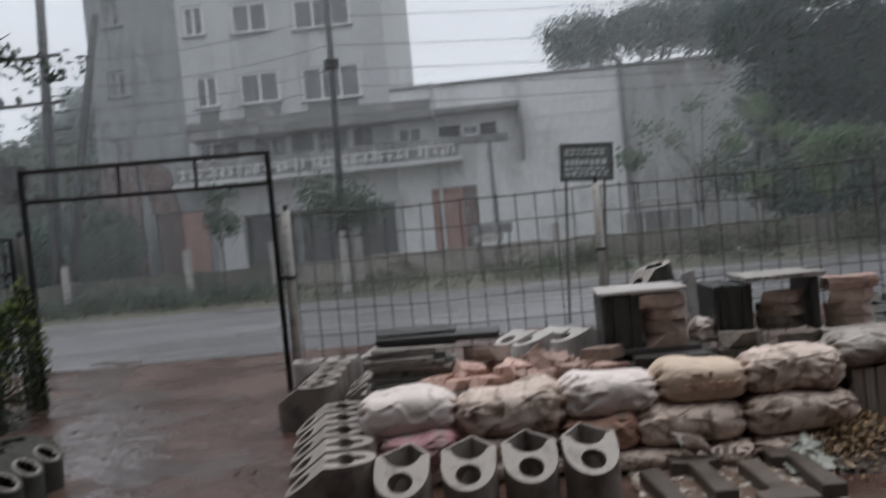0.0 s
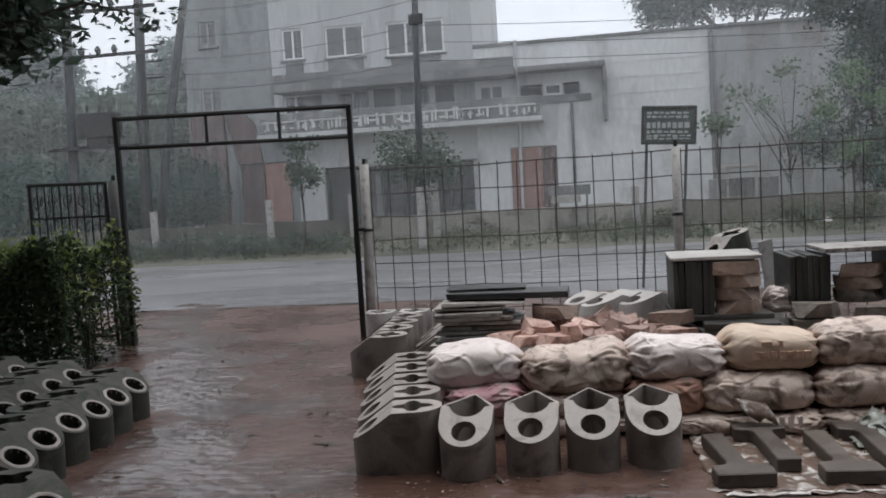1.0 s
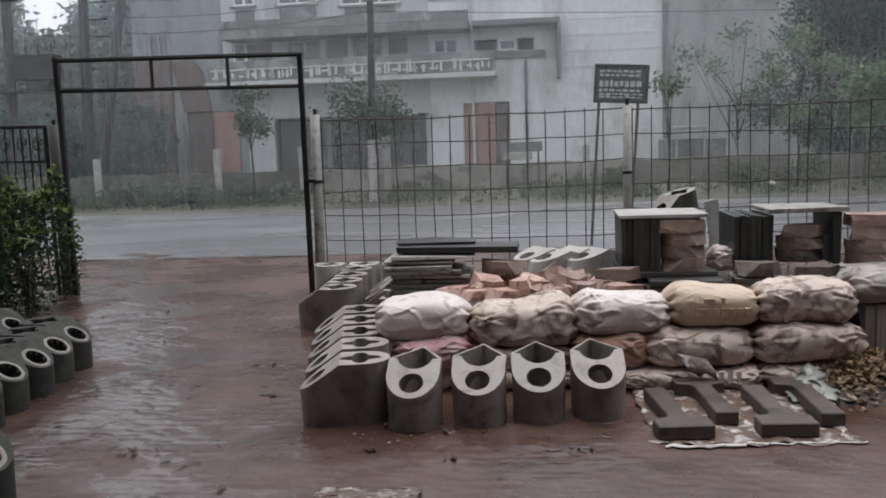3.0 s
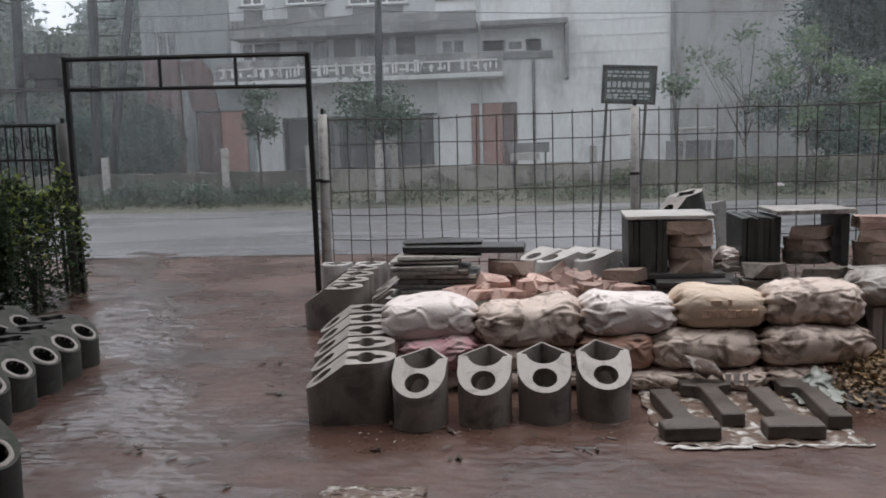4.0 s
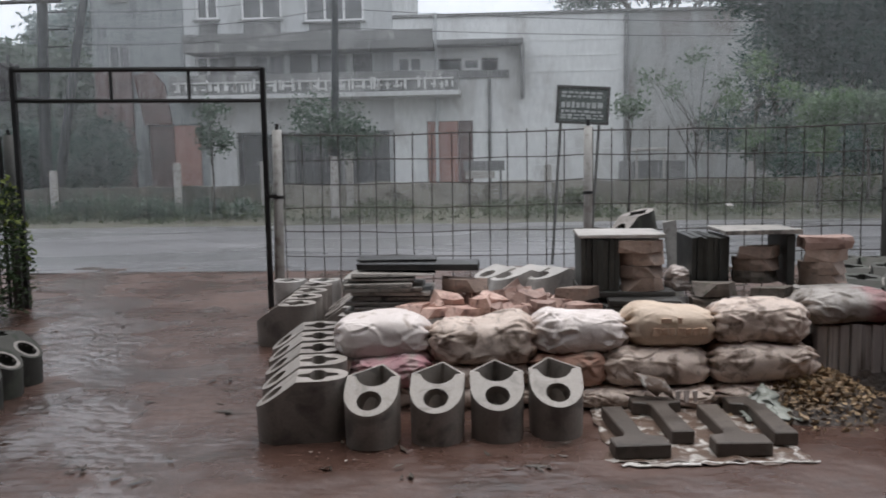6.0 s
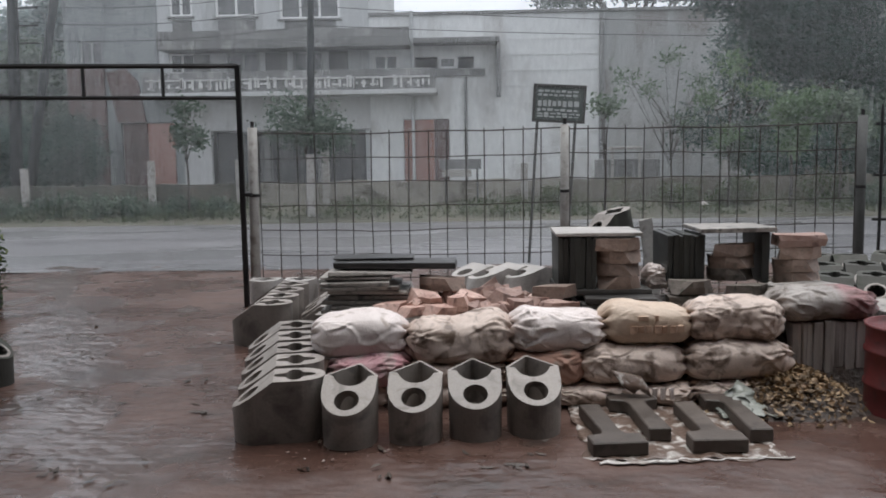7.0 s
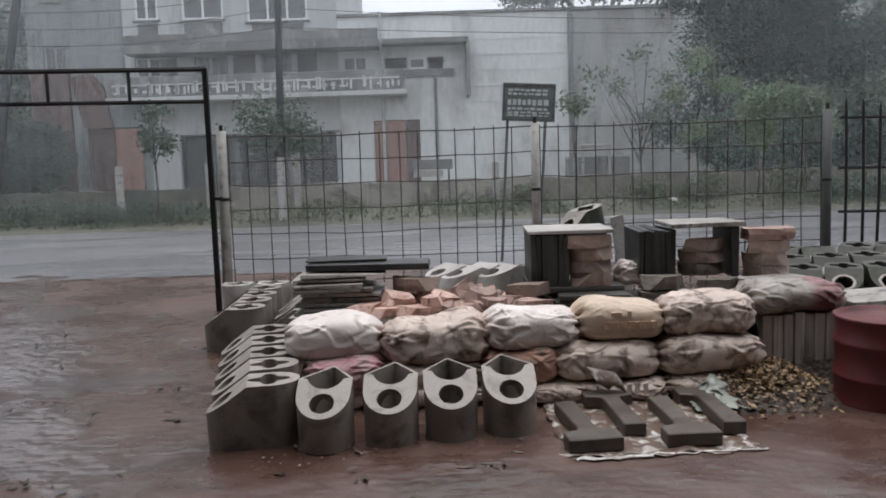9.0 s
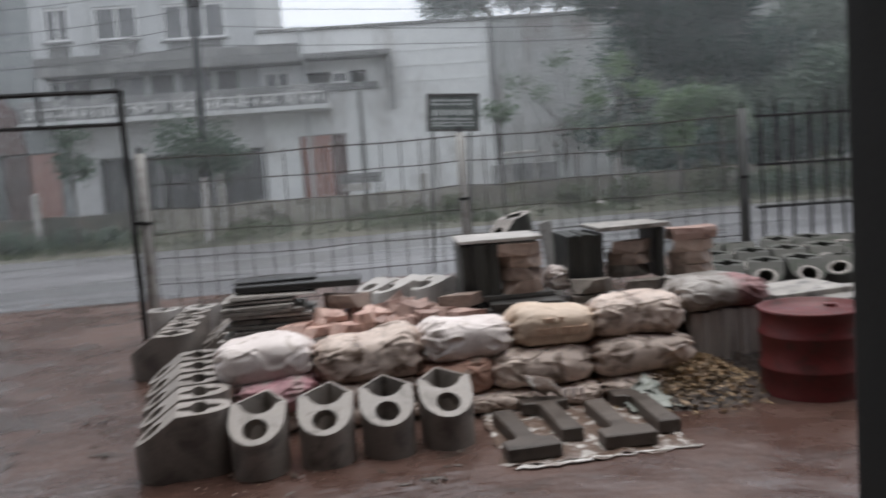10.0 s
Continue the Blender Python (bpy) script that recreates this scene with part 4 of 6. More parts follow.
# ---- heap under the bricks ----
def heap(x, y):
    fx_ = max(0.0, min(1.0, (x + 1.0) / 0.15)) * max(0.0, min(1.0, (2.75 - x) / 0.3))
    fy_ = max(0.0, min(1.0, (y - 5.15) / 0.25)) * max(0.0, min(1.0, (7.75 - y) / 1.3))
    return -0.05 + 0.49 * fx_ * fy_ + 0.02 * noise.noise(Vector((x * 6, y * 6, 0)))


sheet("rubble_heap", -1.1, 2.85, 4.9, 7.8, 80, 60, heap, RUBBLE, "dark wet heap of earth and rubble under bricks", kind="stuff", category="rubble")

# pale stoves lying tilted on the heap
for x, y, z, rx, rz in ((0.02, 6.75, 0.31, -16, -60), (0.14, 6.62, 0.31, -18, -58), (0.3, 6.72, 0.31, -14, -62), (0.42, 6.58, 0.32, -18, -55), (0.1, 7.35, 0.16, -8, 175), (0.44, 7.35, 0.16, -6, 183), (0.78, 7.4, 0.15, -4, 178)):
    stove(pose(x, y, z, rx, 0, rz), "pale dry concrete stove lying tilted on the heap", "stoves lying on the heap", True)
stove(pose(1.22, 7.3, 0.73, 6, -13, 0) @ pose(0, 0, 0, 0, 0, -62) @ Matrix.Diagonal((0.85, 0.85, 0.8, 1)), "dark concrete stove perched askew above the stacks", "stoves lying on the heap", mossy=True)
prop = thing("prop_slab", "grey concrete slabs leaning upright behind the stacks", "slab")
part("slab", block(1.02, 1.4, 7.15, 7.5, 0.1, 0.72, bevel=0.01), DARK_CONCRETE, prop)
plank = block(-0.055, 0.055, -0.025, 0.025, -0.4, 0.4, bevel=0.006, rough=0.01)
bmesh.ops.transform(plank, matrix=pose(1.5, 7.08, 0.56, 0, -7, 0), verts=plank.verts[:])
part("slab", plank, POST, prop)


# ---- sacks ----
def sack(name, label, x0, x1, y, z0, z1, material, seed, depth=0.36, turn=0.0, tie=0, group="wall of filled sacks", folds=1.0):
    far = 1.0 if y > 5.2 else 1.045
    x0, x1, y, z0, z1 = x0 * far, x1 * far, y * far, max(-0.01, 1.5 - (1.5 - z0) * far), 1.5 - (1.5 - z1) * far
    a, b, c = (x1 - x0) / 2 * 1.03, depth / 2, (z1 - z0) / 2 * 0.97
    root = thing(name, label, "sack", pose((x0 + x1) / 2, y, (z0 + z1) / 2, 0, 0, turn), group)
    nu, nv = 96, 104
    off = Vector((seed * 7.3, seed * 3.1, seed * 1.7))
    slump = random.Random(seed)
    lift = [slump.uniform(-0.12, 0.12) for _ in range(3)]
    t, q = np.meshgrid(np.linspace(-1, 1, nu + 1), np.linspace(0, 2 * math.pi, nv, endpoint=False), indexing="ij")
    fat = np.maximum(0, 1 - np.abs(t) ** 5.5) ** 0.5
    cy, cz = np.cos(q), np.sin(q)
    cy, cz = np.sign(cy) * np.abs(cy) ** 0.65, np.sign(cz) * np.abs(cz) ** 0.74
    cz = np.where(cz > 0, cz * (1 + lift[0] * t + lift[1] * np.sin(3 * t) + lift[2] * np.cos(4 * t)), cz)
    px_, py_, pz_ = a * t, b * cy * (0.25 + 0.75 * fat), c * cz * (0.22 + 0.78 * fat)
    r = np.empty_like(t)
    for i in range(nu + 1):
        for j in range(nv):
            p = Vector((px_[i, j], py_[i, j], pz_[i, j]))
            r[i, j] = 0.022 * noise.noise(Vector((p.x * 3.5, p.y * 4, p.z * 4)) + off) + 0.007 * noise.noise(Vector((p.x * 12, p.y * 16, p.z * 16)) + off)
    # long pulled folds, most of them running in from the ends
    u, w = a * t, q * 0.16
    for k in range(70):
        end, ang = slump.choice((-1, 1)), slump.gauss(0, 0.45)
        u0, w0 = end * a * slump.uniform(0.62, 1.0) if k < 58 else slump.uniform(-0.6, 0.6) * a, slump.uniform(0, 1.0)
        du, dw, long = -end * math.cos(ang), math.sin(ang), slump.uniform(0.07, 0.26)
        amp, wide = slump.uniform(0.004, 0.011) if k < 60 else slump.uniform(0.008, 0.014), slump.uniform(0.006, 0.014)
        along = (u - u0) * du + (w - w0) * dw
        bend = 0.03 * np.sin(along * 14 + k)
        side = (w - w0) * du - (u - u0) * dw + bend
        fade = np.sin(math.pi * np.clip((along + 0.02) / (long + 0.02), 0, 1) ** 0.6)
        r += amp * fade * np.where(side > 0, 1.0, 0.55) * (side / wide) * np.exp(0.5 - 0.5 * (side / wide) ** 2)
    r *= folds
    norm = np.sqrt(cy ** 2 + cz ** 2 + (0.25 * t ** 4) ** 2) + 1e-6
    ruffle = 0.022 * np.sin(q * 9 + seed) * np.abs(t) ** 8
    co = np.stack([px_ + r * 0.25 * np.sign(t) * t ** 4 / norm + ruffle, py_ + r * cy / norm, pz_ + r * cz / norm], 2)
    bm = bmesh.new()
    grid = [[bm.verts.new(co[i, j]) for j in range(nv)] for i in range(nu + 1)]
    for g, h in zip(grid, grid[1:]):
        for j in range(nv):
            bm.faces.new((g[j], g[(j + 1) % nv], h[(j + 1) % nv], h[j]))
    bm.faces.new(grid[0][::-1])
    bm.faces.new(grid[-1])
    bmesh.ops.recalc_face_normals(bm, faces=bm.faces[:])
    part("bag", bm, material, root, smooth=True)
    if tie:
        bm = bmesh.new()
        n = 18
        rings = []
        for r, dx in ((0.03, -0.02), (0.022, 0.01), (0.05, 0.035), (0.075, 0.06)):
            rings.append([bm.verts.new((tie * (a + dx * 0.8), -b * 0.2 + (r + 0.012 * (k % 2)) * math.cos(6.283 * k / n), (r + 0.012 * (k % 2)) * math.sin(6.283 * k / n) * 0.8)) for k in range(n)])
        for g, h in zip(rings, rings[1:]):
            for k in range(n):
                bm.faces.new((g[k], g[(k + 1) % n], h[(k + 1) % n], h[k]))
        bm.faces.new(rings[-1])
        bmesh.ops.recalc_face_normals(bm, faces=bm.faces[:])
        part("gathered_mouth", bm, material, root, smooth=True)
    return root


sack("filled_sack", "wet white woven sack lying over a pink one", -0.92, -0.385, 4.99, 0.325, 0.6, SACK_WHITE, 1, 0.4, 4, 1, folds=0.6)
sack("filled_sack", "bulging pale grey woven sack with gathered ends", -0.375, 0.235, 5.0, 0.29, 0.57, SACK_GREY, 2, 0.42, -2, 1)
sack("filled_sack", "creased white woven sack under loose bricks", 0.235, 0.77, 5.02, 0.355, 0.6, SACK_WHITE, 3, 0.4, -2, 1)
yellow = sack("filled_sack", "straw yellow printed sack with faded brown print", 0.775, 1.275, 5.03, 0.385, 0.63, SACK_YELLOW, 4, 0.4, 2, folds=0.32)
for k, w in enumerate((0.04, 0.035, 0.03, 0.04, 0.03, 0.035, 0.035)):
    part("print_bar", block(-0.13 + 0.048 * k, -0.13 + 0.048 * k + w, -0.21, -0.19, -0.03, 0.012, rough=0.003), PRINT, yellow)
part("print_bar", block(-0.08, -0.02, -0.203, -0.185, 0.045, 0.07), PRINT, yellow)
part("print_bar", block(0.02, 0.04, -0.203, -0.185, 0.04, 0.075), PRINT, yellow)
sack("filled_sack", "crumpled dirty white sack with dark folds", 1.27, 1.8, 5.03, 0.4, 0.655, SACK_GREY, 5, 0.4, -1, -1)
sack("filled_sack", "muddy pink printed sack squeezed under a white one", -0.82, -0.37, 4.94, 0.17, 0.37, SACK_PINK, 6, 0.42)
sack("filled_sack", "dirty grey sack squeezed behind the stoves", -0.4, 0.22, 5.0, 0.15, 0.32, SACK_GREY, 7, 0.42)
sack("filled_sack", "brown jute sack pressed between grey ones", 0.22, 0.66, 4.98, 0.17, 0.375, SACK_BROWN, 8, 0.4)
sack("filled_sack", "torn crumpled grey plastic sack", 0.62, 1.235, 4.98, 0.16, 0.41, SACK_GREY, 9, 0.42, 2)
sack("filled_sack", "dirty pale sack with a gathered side", 1.25, 1.85, 5.0, 0.18, 0.42, SACK_GREY, 10, 0.42, 0, -1)
sack("filled_sack", "flattened grey sack at the foot of the pile", 0.45, 0.9, 4.95, -0.01, 0.19, SACK_GREY, 11, 0.42)
sack("filled_sack", "flattened striped sack at the foot of the pile", 0.82, 1.27, 4.94, -0.01, 0.185, SACK_GREY, 12, 0.42)
sack("filled_sack", "flattened pale sack among fallen leaves", 1.27, 1.75, 4.96, -0.01, 0.2, SACK_GREY, 13, 0.42)
for k in range(3):
    sack("filled_sack", "grey sack hidden behind the row of stoves", -0.92 + 0.46 * k, -0.46 + 0.46 * k, 4.99, -0.01, 0.18, SACK_GREY, 20 + k, 0.42)
PART_PINK = surface("half_pink_sack", (0.25, 0.222, 0.2), (0.42, 0.38, 0.35), (0.35, 0.65), big=5, fine=150, bump=0.6, depth=0.008, c3=(0.15, 0.12, 0.095), stain=0.6, coat=0.1, crease=0.35)
nodes, wires = PART_PINK.node_tree.nodes, PART_PINK.node_tree.links
dye, where, edge_, axis = nodes.new("ShaderNodeMix"), nodes.new("ShaderNodeTexCoord"), nodes.new("ShaderNodeMapRange"), nodes.new("ShaderNodeSeparateXYZ")
dye.data_type, dye.blend_type = "RGBA", "MULTIPLY"
dye.inputs["B"].default_value = (0.78, 0.43, 0.46, 1)
edge_.inputs["From Min"].default_value, edge_.inputs["From Max"].default_value = 0.03, 0.1
wires.new(where.outputs["Object"], axis.inputs[0])
wires.new(axis.outputs["X"], edge_.inputs["Value"])
wires.new(edge_.outputs[0], dye.inputs["Factor"])
shade = nodes["Principled BSDF"].inputs["Base Color"]
wires.new(shade.links[0].from_socket, dye.inputs["A"])
wires.new(dye.outputs["Result"], shade)
sack("filled_sack", "dirty white sack with a pink printed half, lying on streaked sheets", 1.9, 2.52, 5.42, 0.44, 0.645, PART_PINK, 14, 0.42, 3, -1)
torn = thing("torn_plastic_scrap", "torn grey plastic flap hanging from the sacks", "plastic scrap")
bm = bmesh.new()
rows = [[bm.verts.new((0.82 + 0.034 * i + 0.014 * j, 4.955 - 0.014 * j + 0.012 * noise.noise(Vector((i, j, 9))), 0.235 - 0.02 * j - 0.007 * i - (0.02 * (i % 3) if j == 4 else 0) + 0.012 * noise.noise(Vector((i * 0.6, j * 0.6, 2))))) for i in range(6)] for j in range(5)]
for g, h in zip(rows, rows[1:]):
    for i in range(5):
        bm.faces.new((g[i], g[i + 1], h[i + 1], h[i]))
part("flap", bm, PLASTIC, torn, smooth=True).modifiers.new("thickness", "SOLIDIFY").thickness = 0.004
for k in range(3):
    part("stripe", block(1.06 + 0.05 * k, 1.085 + 0.05 * k, 4.925, 4.935, 0.06, 0.13, turn=5, rough=0.005), SACK_WHITE, torn)


# ---- bricks ----
def brick_mesh(seed, l=0.25, w=0.12, h=0.075, chips=3):
    r = random.Random(seed)
    bm = block(-l / 2, l / 2, -w / 2, w / 2, 0, h, rough=0.0)
    bmesh.ops.subdivide_edges(bm, edges=bm.edges[:], cuts=1, use_grid_fill=True)
    for v in bm.verts:
        v.co += Vector((r.uniform(-0.009, 0.009), r.uniform(-0.009, 0.009), r.uniform(-0.006, 0.006)))
    for k in range(chips):
        n = Vector((r.choice((-1, 1)), r.choice((-1, 1)), r.uniform(-0.3, 1))).normalized()
        bmesh.ops.bisect_plane(bm, geom=bm.verts[:] + bm.edges[:] + bm.faces[:], plane_co=Vector((n.x * l * 0.5, n.y * w * 0.5, h * (0.5 + 0.5 * n.z))) * r.uniform(0.8, 0.95), plane_no=n, clear_outer=True)
        bmesh.ops.holes_fill(bm, edges=[e for e in bm.edges if e.is_boundary])
    bmesh.ops.recalc_face_normals(bm, faces=bm.faces[:])
    me = bpy.data.meshes.new("brick")
    bm.to_mesh(me)
    bm.free()
    return me


RED = [brick_mesh(s) for s in range(4)] + [brick_mesh(s, 0.16, 0.12, 0.08, 4) for s in (8, 9, 10)]
OLD = [brick_mesh(s, 0.31, 0.14, 0.085, 3) for s in range(20, 26)]
TOP = brick_mesh(40, 0.33, 0.14, 0.085, 0)
TOP.materials.append(BRICK)
for me in RED:
    me.materials.append(BRICK)
for me in OLD:
    me.materials.append(OLD_BRICK)


MOSSED = [me.copy() for me in OLD]
for me in MOSSED:
    me.materials[0] = GREY_BRICK


def brick(me, m, label, group):
    ob = tagged(new("brick", me), label, "brick", group)
    ob.matrix_world = m
    return ob


LOOSE = "loose red bricks on the heap"
for k, (x, y, z, turn, tip) in enumerate(((-0.36, 5.42, 0.46, 20, 0), (-0.17, 5.36, 0.47, 5, 2), (0.02, 5.4, 0.48, -50, 6), (0.16, 5.36, 0.47, 40, -8), (0.28, 5.46, 0.48, -30, 10), (0.55, 5.42, 0.48, 3, 0), (-0.1, 5.62, 0.5, 60, 12), (0.06, 5.66, 0.53, -20, -14), (-0.27, 5.62, 0.46, 75, 5), (0.2, 5.66, 0.5, 15, 8), (-0.2, 5.74, 0.5, 100, 70), (0.38, 5.66, 0.46, 80, 0), (-0.02, 5.5, 0.53, 35, 16), (0.12, 5.53, 0.52, -65, -18), (-0.42, 5.66, 0.5, 10, 0), (-0.3, 5.5, 0.53, -25, 10), (-0.08, 5.4, 0.53, 85, -6), (0.22, 5.52, 0.54, 20, 20), (0.33, 5.38, 0.5, -70, 0), (0.1, 5.75, 0.53, 50, -30), (-0.12, 5.8, 0.52, -10, 40), (0.45, 5.55, 0.5, 30, 5), (-0.5, 5.5, 0.47, 60, 0))):
    brick(RED[(k * 3) % 7], pose(x * 1.04, y * 1.04, z - 0.045, tip, tip * 0.6, turn) @ Matrix.Diagonal((1.12, 1.12, 1.25, 1)), "broken red brick lying loose on the heap" if (k * 3) % 7 > 3 else "wet red brick lying loose on the heap", LOOSE)
BITS = [brick_mesh(s, 0.085, 0.07, 0.055, 4) for s in (50, 51, 52)]
for me in BITS:
    me.materials.append(BRICK)
for k in range(26):
    x, y = -0.5 + rs.random() * 1.05, 5.42 + rs.random() * 0.55
    brick(BITS[k % 3], pose(x * 1.04, y * 1.04, heap(x * 1.04, y * 1.04) + 0.01 + rs.random() * 0.06, jit(40), jit(40), jit(180)), "small broken brick bit among loose bricks", LOOSE)
for x in (-0.3, -0.12):
    brick(RED[1], pose(x, 5.9, 0.505, 0, 0, 80), "dark wet red brick under a weathered block", LOOSE)
brick(OLD[0], pose(-0.2, 5.86, 0.585, 0, 2, -3), "weathered brown block resting across loose bricks", LOOSE)
brick(OLD[1], pose(0.57, 5.8, 0.53, 0, 0, 2), "pale weathered block with a mortar edge", LOOSE)


def pile(x, y, z, count, label, group, meshes=OLD, step=0.088, turn=0):
    for k in range(count):
        brick(meshes[(k + int(x * 10)) % len(meshes)], pose(x + jit(0.012), y + jit(0.01), z + step * k, 0, 0, turn + jit(4)), label, group)


pile(1.04, 5.98, 0.565, 4, "muddy brown brick in a short pile beside upright slabs", "bricks beside the upright slabs")
pile(1.86, 6.05, 0.6, 1, "dark mossy brick under redder ones", "bricks under the slab lintel", MOSSED)
pile(1.86, 6.05, 0.688, 2, "muddy red brick piled under a slab lintel", "bricks under the slab lintel", step=0.086)
pile(2.31, 6.05, 0.57, 3, "greyish brick in a pile topped by a red one", "bricks beside the lintel")
brick(TOP, pose(2.31, 6.05, 0.835, 0, 0, 2), "red brick topping a pile of greyish bricks", "bricks beside the lintel")
pile(1.52, 5.88, 0.44, 2, "dark mossy brick on the heap's edge", "bricks on the heap's edge", MOSSED, step=0.1)
pile(1.87, 5.8, 0.43, 2, "dark mossy brick on the heap's edge", "bricks on the heap's edge", MOSSED, step=0.09)


# ---- slab stacks ----
def slabs(name, label, spec, material, group):
    for x0, x1, y0, y1, z0, z1, turn in spec:
        c = thing(name, label, "slab", pose((x0 + x1) / 2, (y0 + y1) / 2, z0, 0, 0, turn), group)
        part("body", block(-(x1 - x0) / 2, (x1 - x0) / 2, -(y1 - y0) / 2, (y1 - y0) / 2, 0, z1 - z0, bevel=0.006, rough=0.006), material, c)


spec = []
z = 0.40
for k in range(10):
    w, sh = rs.uniform(0.46, 0.6), jit(0.035)
    spec.append((-1.0 + sh, -1.0 + sh + w, 5.78 + jit(0.04), 6.25, z, z + 0.024, jit(2)))
    z += 0.0325
slabs("concrete_slab", "thin wet concrete slab in an uneven stack", spec, SLAB, "stack of thin slabs")
slabs("dark_board", "long wet black board laid over the slab stack", [(-0.95, -0.1, 5.86, 6.1, 0.73, 0.775, -1.5), (-0.97, -0.4, 5.98, 6.2, 0.777, 0.8, 2)], BLACK_WOOD, "boards on the slab stack")
slabs("concrete_slab", "thin dark concrete slab lying under the stacks", [(0.74, 1.3, 5.78, 6.4, 0.45, 0.49, 4), (0.8, 1.28, 5.74, 6.4, 0.492, 0.525, -3), (0.62, 1.25, 5.9, 6.5, 0.527, 0.562, 2)], DARK_CONCRETE, "slabs under the stacks")
slabs("upright_slab", "dark concrete slab standing on edge in a row", [(0.615 + 0.038 * k, 0.615 + 0.038 * k + 0.0365, 5.93 + jit(0.012), 6.45, 0.565, 0.925 + jit(0.006), jit(0.6)) for k in range(7)], UPRIGHT, "slabs standing on edge")
slabs("cover_slab", "pale wet thin slab covering the upright row", [(0.6, 1.2, 5.92, 6.48, 0.932, 0.955, -1)], PALE_CONCRETE, "cover slabs")
slabs("upright_slab", "dark concrete slab standing on edge in a row", [(1.385 + 0.038 * k, 1.385 + 0.038 * k + 0.0365, 6.0 + jit(0.012), 6.5, 0.6, 0.925 + jit(0.006), jit(0.6)) for k in range(7)], UPRIGHT, "slabs standing on edge")
slabs("upright_slab", "dark slab standing upright under the lintel", [(2.03, 2.09, 5.98, 6.4, 0.58, 0.935, 0)], UPRIGHT, "slabs standing on edge")
slabs("lintel_slab", "dark flat slab laid as a lintel", [(1.6, 2.12, 5.95, 6.45, 0.94, 0.972, 1)], SLAB, "cover slabs")
slabs("concrete_slab", "flat grey slab lying aslant over sacks", [(2.05, 2.5, 5.6, 5.95, 0.56, 0.6, 20), (2.1, 2.4, 5.75, 6.2, 0.5, 0.555, -8)], SLAB, "slabs near the drum")
slabs("concrete_slab", "wide flat grey slab lying beside the drum", [(2.6, 3.2, 5.5, 5.95, 0.44, 0.475, 10), (2.65, 3.4, 5.35, 5.9, 0.4, 0.437, -4)], SLAB, "slabs near the drum")
base = thing("slab_support", "dark concrete blocks carrying flat slabs beside the drum", "block")
part("block", block(2.7, 2.95, 5.45, 5.85, -0.05, 0.398, bevel=0.01), DARK_CONCRETE, base)
part("block", block(3.05, 3.3, 5.45, 5.85, -0.05, 0.398, bevel=0.01), DARK_CONCRETE, base)
rock = sack("plastic_bundle", "small crumpled white plastic bundle between stacks", 1.25, 1.45, 6.15, 0.53, 0.69, SACK_WHITE, 31, 0.2, 0, 0, "bundles on the heap")

# ribbed block under the pink sack
ribbed = thing("ribbed_sheet_stack", "upright stained grey sheets standing side by side under sacks", "sheet stack")
for k in range(9):
    x = 1.98 + 0.066 * k
    part("sheet", block(x, x + 0.06, 5.25 + jit(0.012), 5.75, -0.03, 0.45 + jit(0.01), bevel=0.008, rough=0.004), STREAKED, ribbed)

# ---- red drum ----
drum = thing("steel_drum", "dull red painted steel drum standing on the mud", "drum", pose(2.57, 4.87, -0.02) @ Matrix.Diagonal((1, 1, 0.89, 1)))
bm = bmesh.new()
prof = [(0.29, 0), (0.3, 0.01), (0.295, 0.03), (0.292, 0.18), (0.302, 0.195), (0.302, 0.21), (0.292, 0.225), (0.292, 0.4), (0.303, 0.415), (0.303, 0.43), (0.292, 0.445), (0.292, 0.565), (0.303, 0.575), (0.303, 0.592), (0.288, 0.592), (0.286, 0.565), (0.0, 0.56)]
rings = [[bm.verts.new((r * math.cos(6.28319 * k / 48), r * math.sin(6.28319 * k / 48), z)) for k in range(48)] for r, z in prof[:-1]]
for g, h in zip(rings, rings[1:]):
    for k in range(48):
        bm.faces.new((g[k], g[(k + 1) % 48], h[(k + 1) % 48], h[k]))
bm.faces.new(rings[-1])
bmesh.ops.recalc_face_normals(bm, faces=bm.faces[:])
part("body", bm, RED_PAINT, drum, smooth=True)
part("bung", tube([(0.15, 0.05, 0.555), (0.15, 0.05, 0.585)], 0.035, 12), RED_PAINT, drum)


# ---- T-shaped castings on a plastic sheet ----
def casting(m, label):
    c = thing("concrete_casting", label, "casting", m, "T-shaped castings on plastic")
    pts = [(-0.14, 0), (0.14, 0), (0.14, 0.13), (0.065, 0.15), (0.05, 0.2), (0.06, 0.66), (-0.06, 0.66), (-0.05, 0.2), (-0.065, 0.15), (-0.14, 0.13)]
    bm = prism(pts, 0, 0.072)
    bmesh.ops.bevel(bm, geom=bm.edges[:], offset=0.006, segments=1, affect="EDGES")
    part("body", bm, CASTING, c)


casting(pose(0.735, 4.12, 0.012, 0, 0, 6), "dark fresh concrete T-shaped casting with its bar forward")
casting(pose(0.93, 5.0, 0.012, 0, 0, 184), "dark fresh concrete T-shaped casting with its stem forward")
casting(pose(1.235, 4.16, 0.012, 0, 0, 2), "dark fresh concrete T-shaped casting with its bar forward")
casting(pose(1.48, 4.98, 0.012, 0, 0, 181), "dark fresh concrete T-shaped casting with its stem forward")


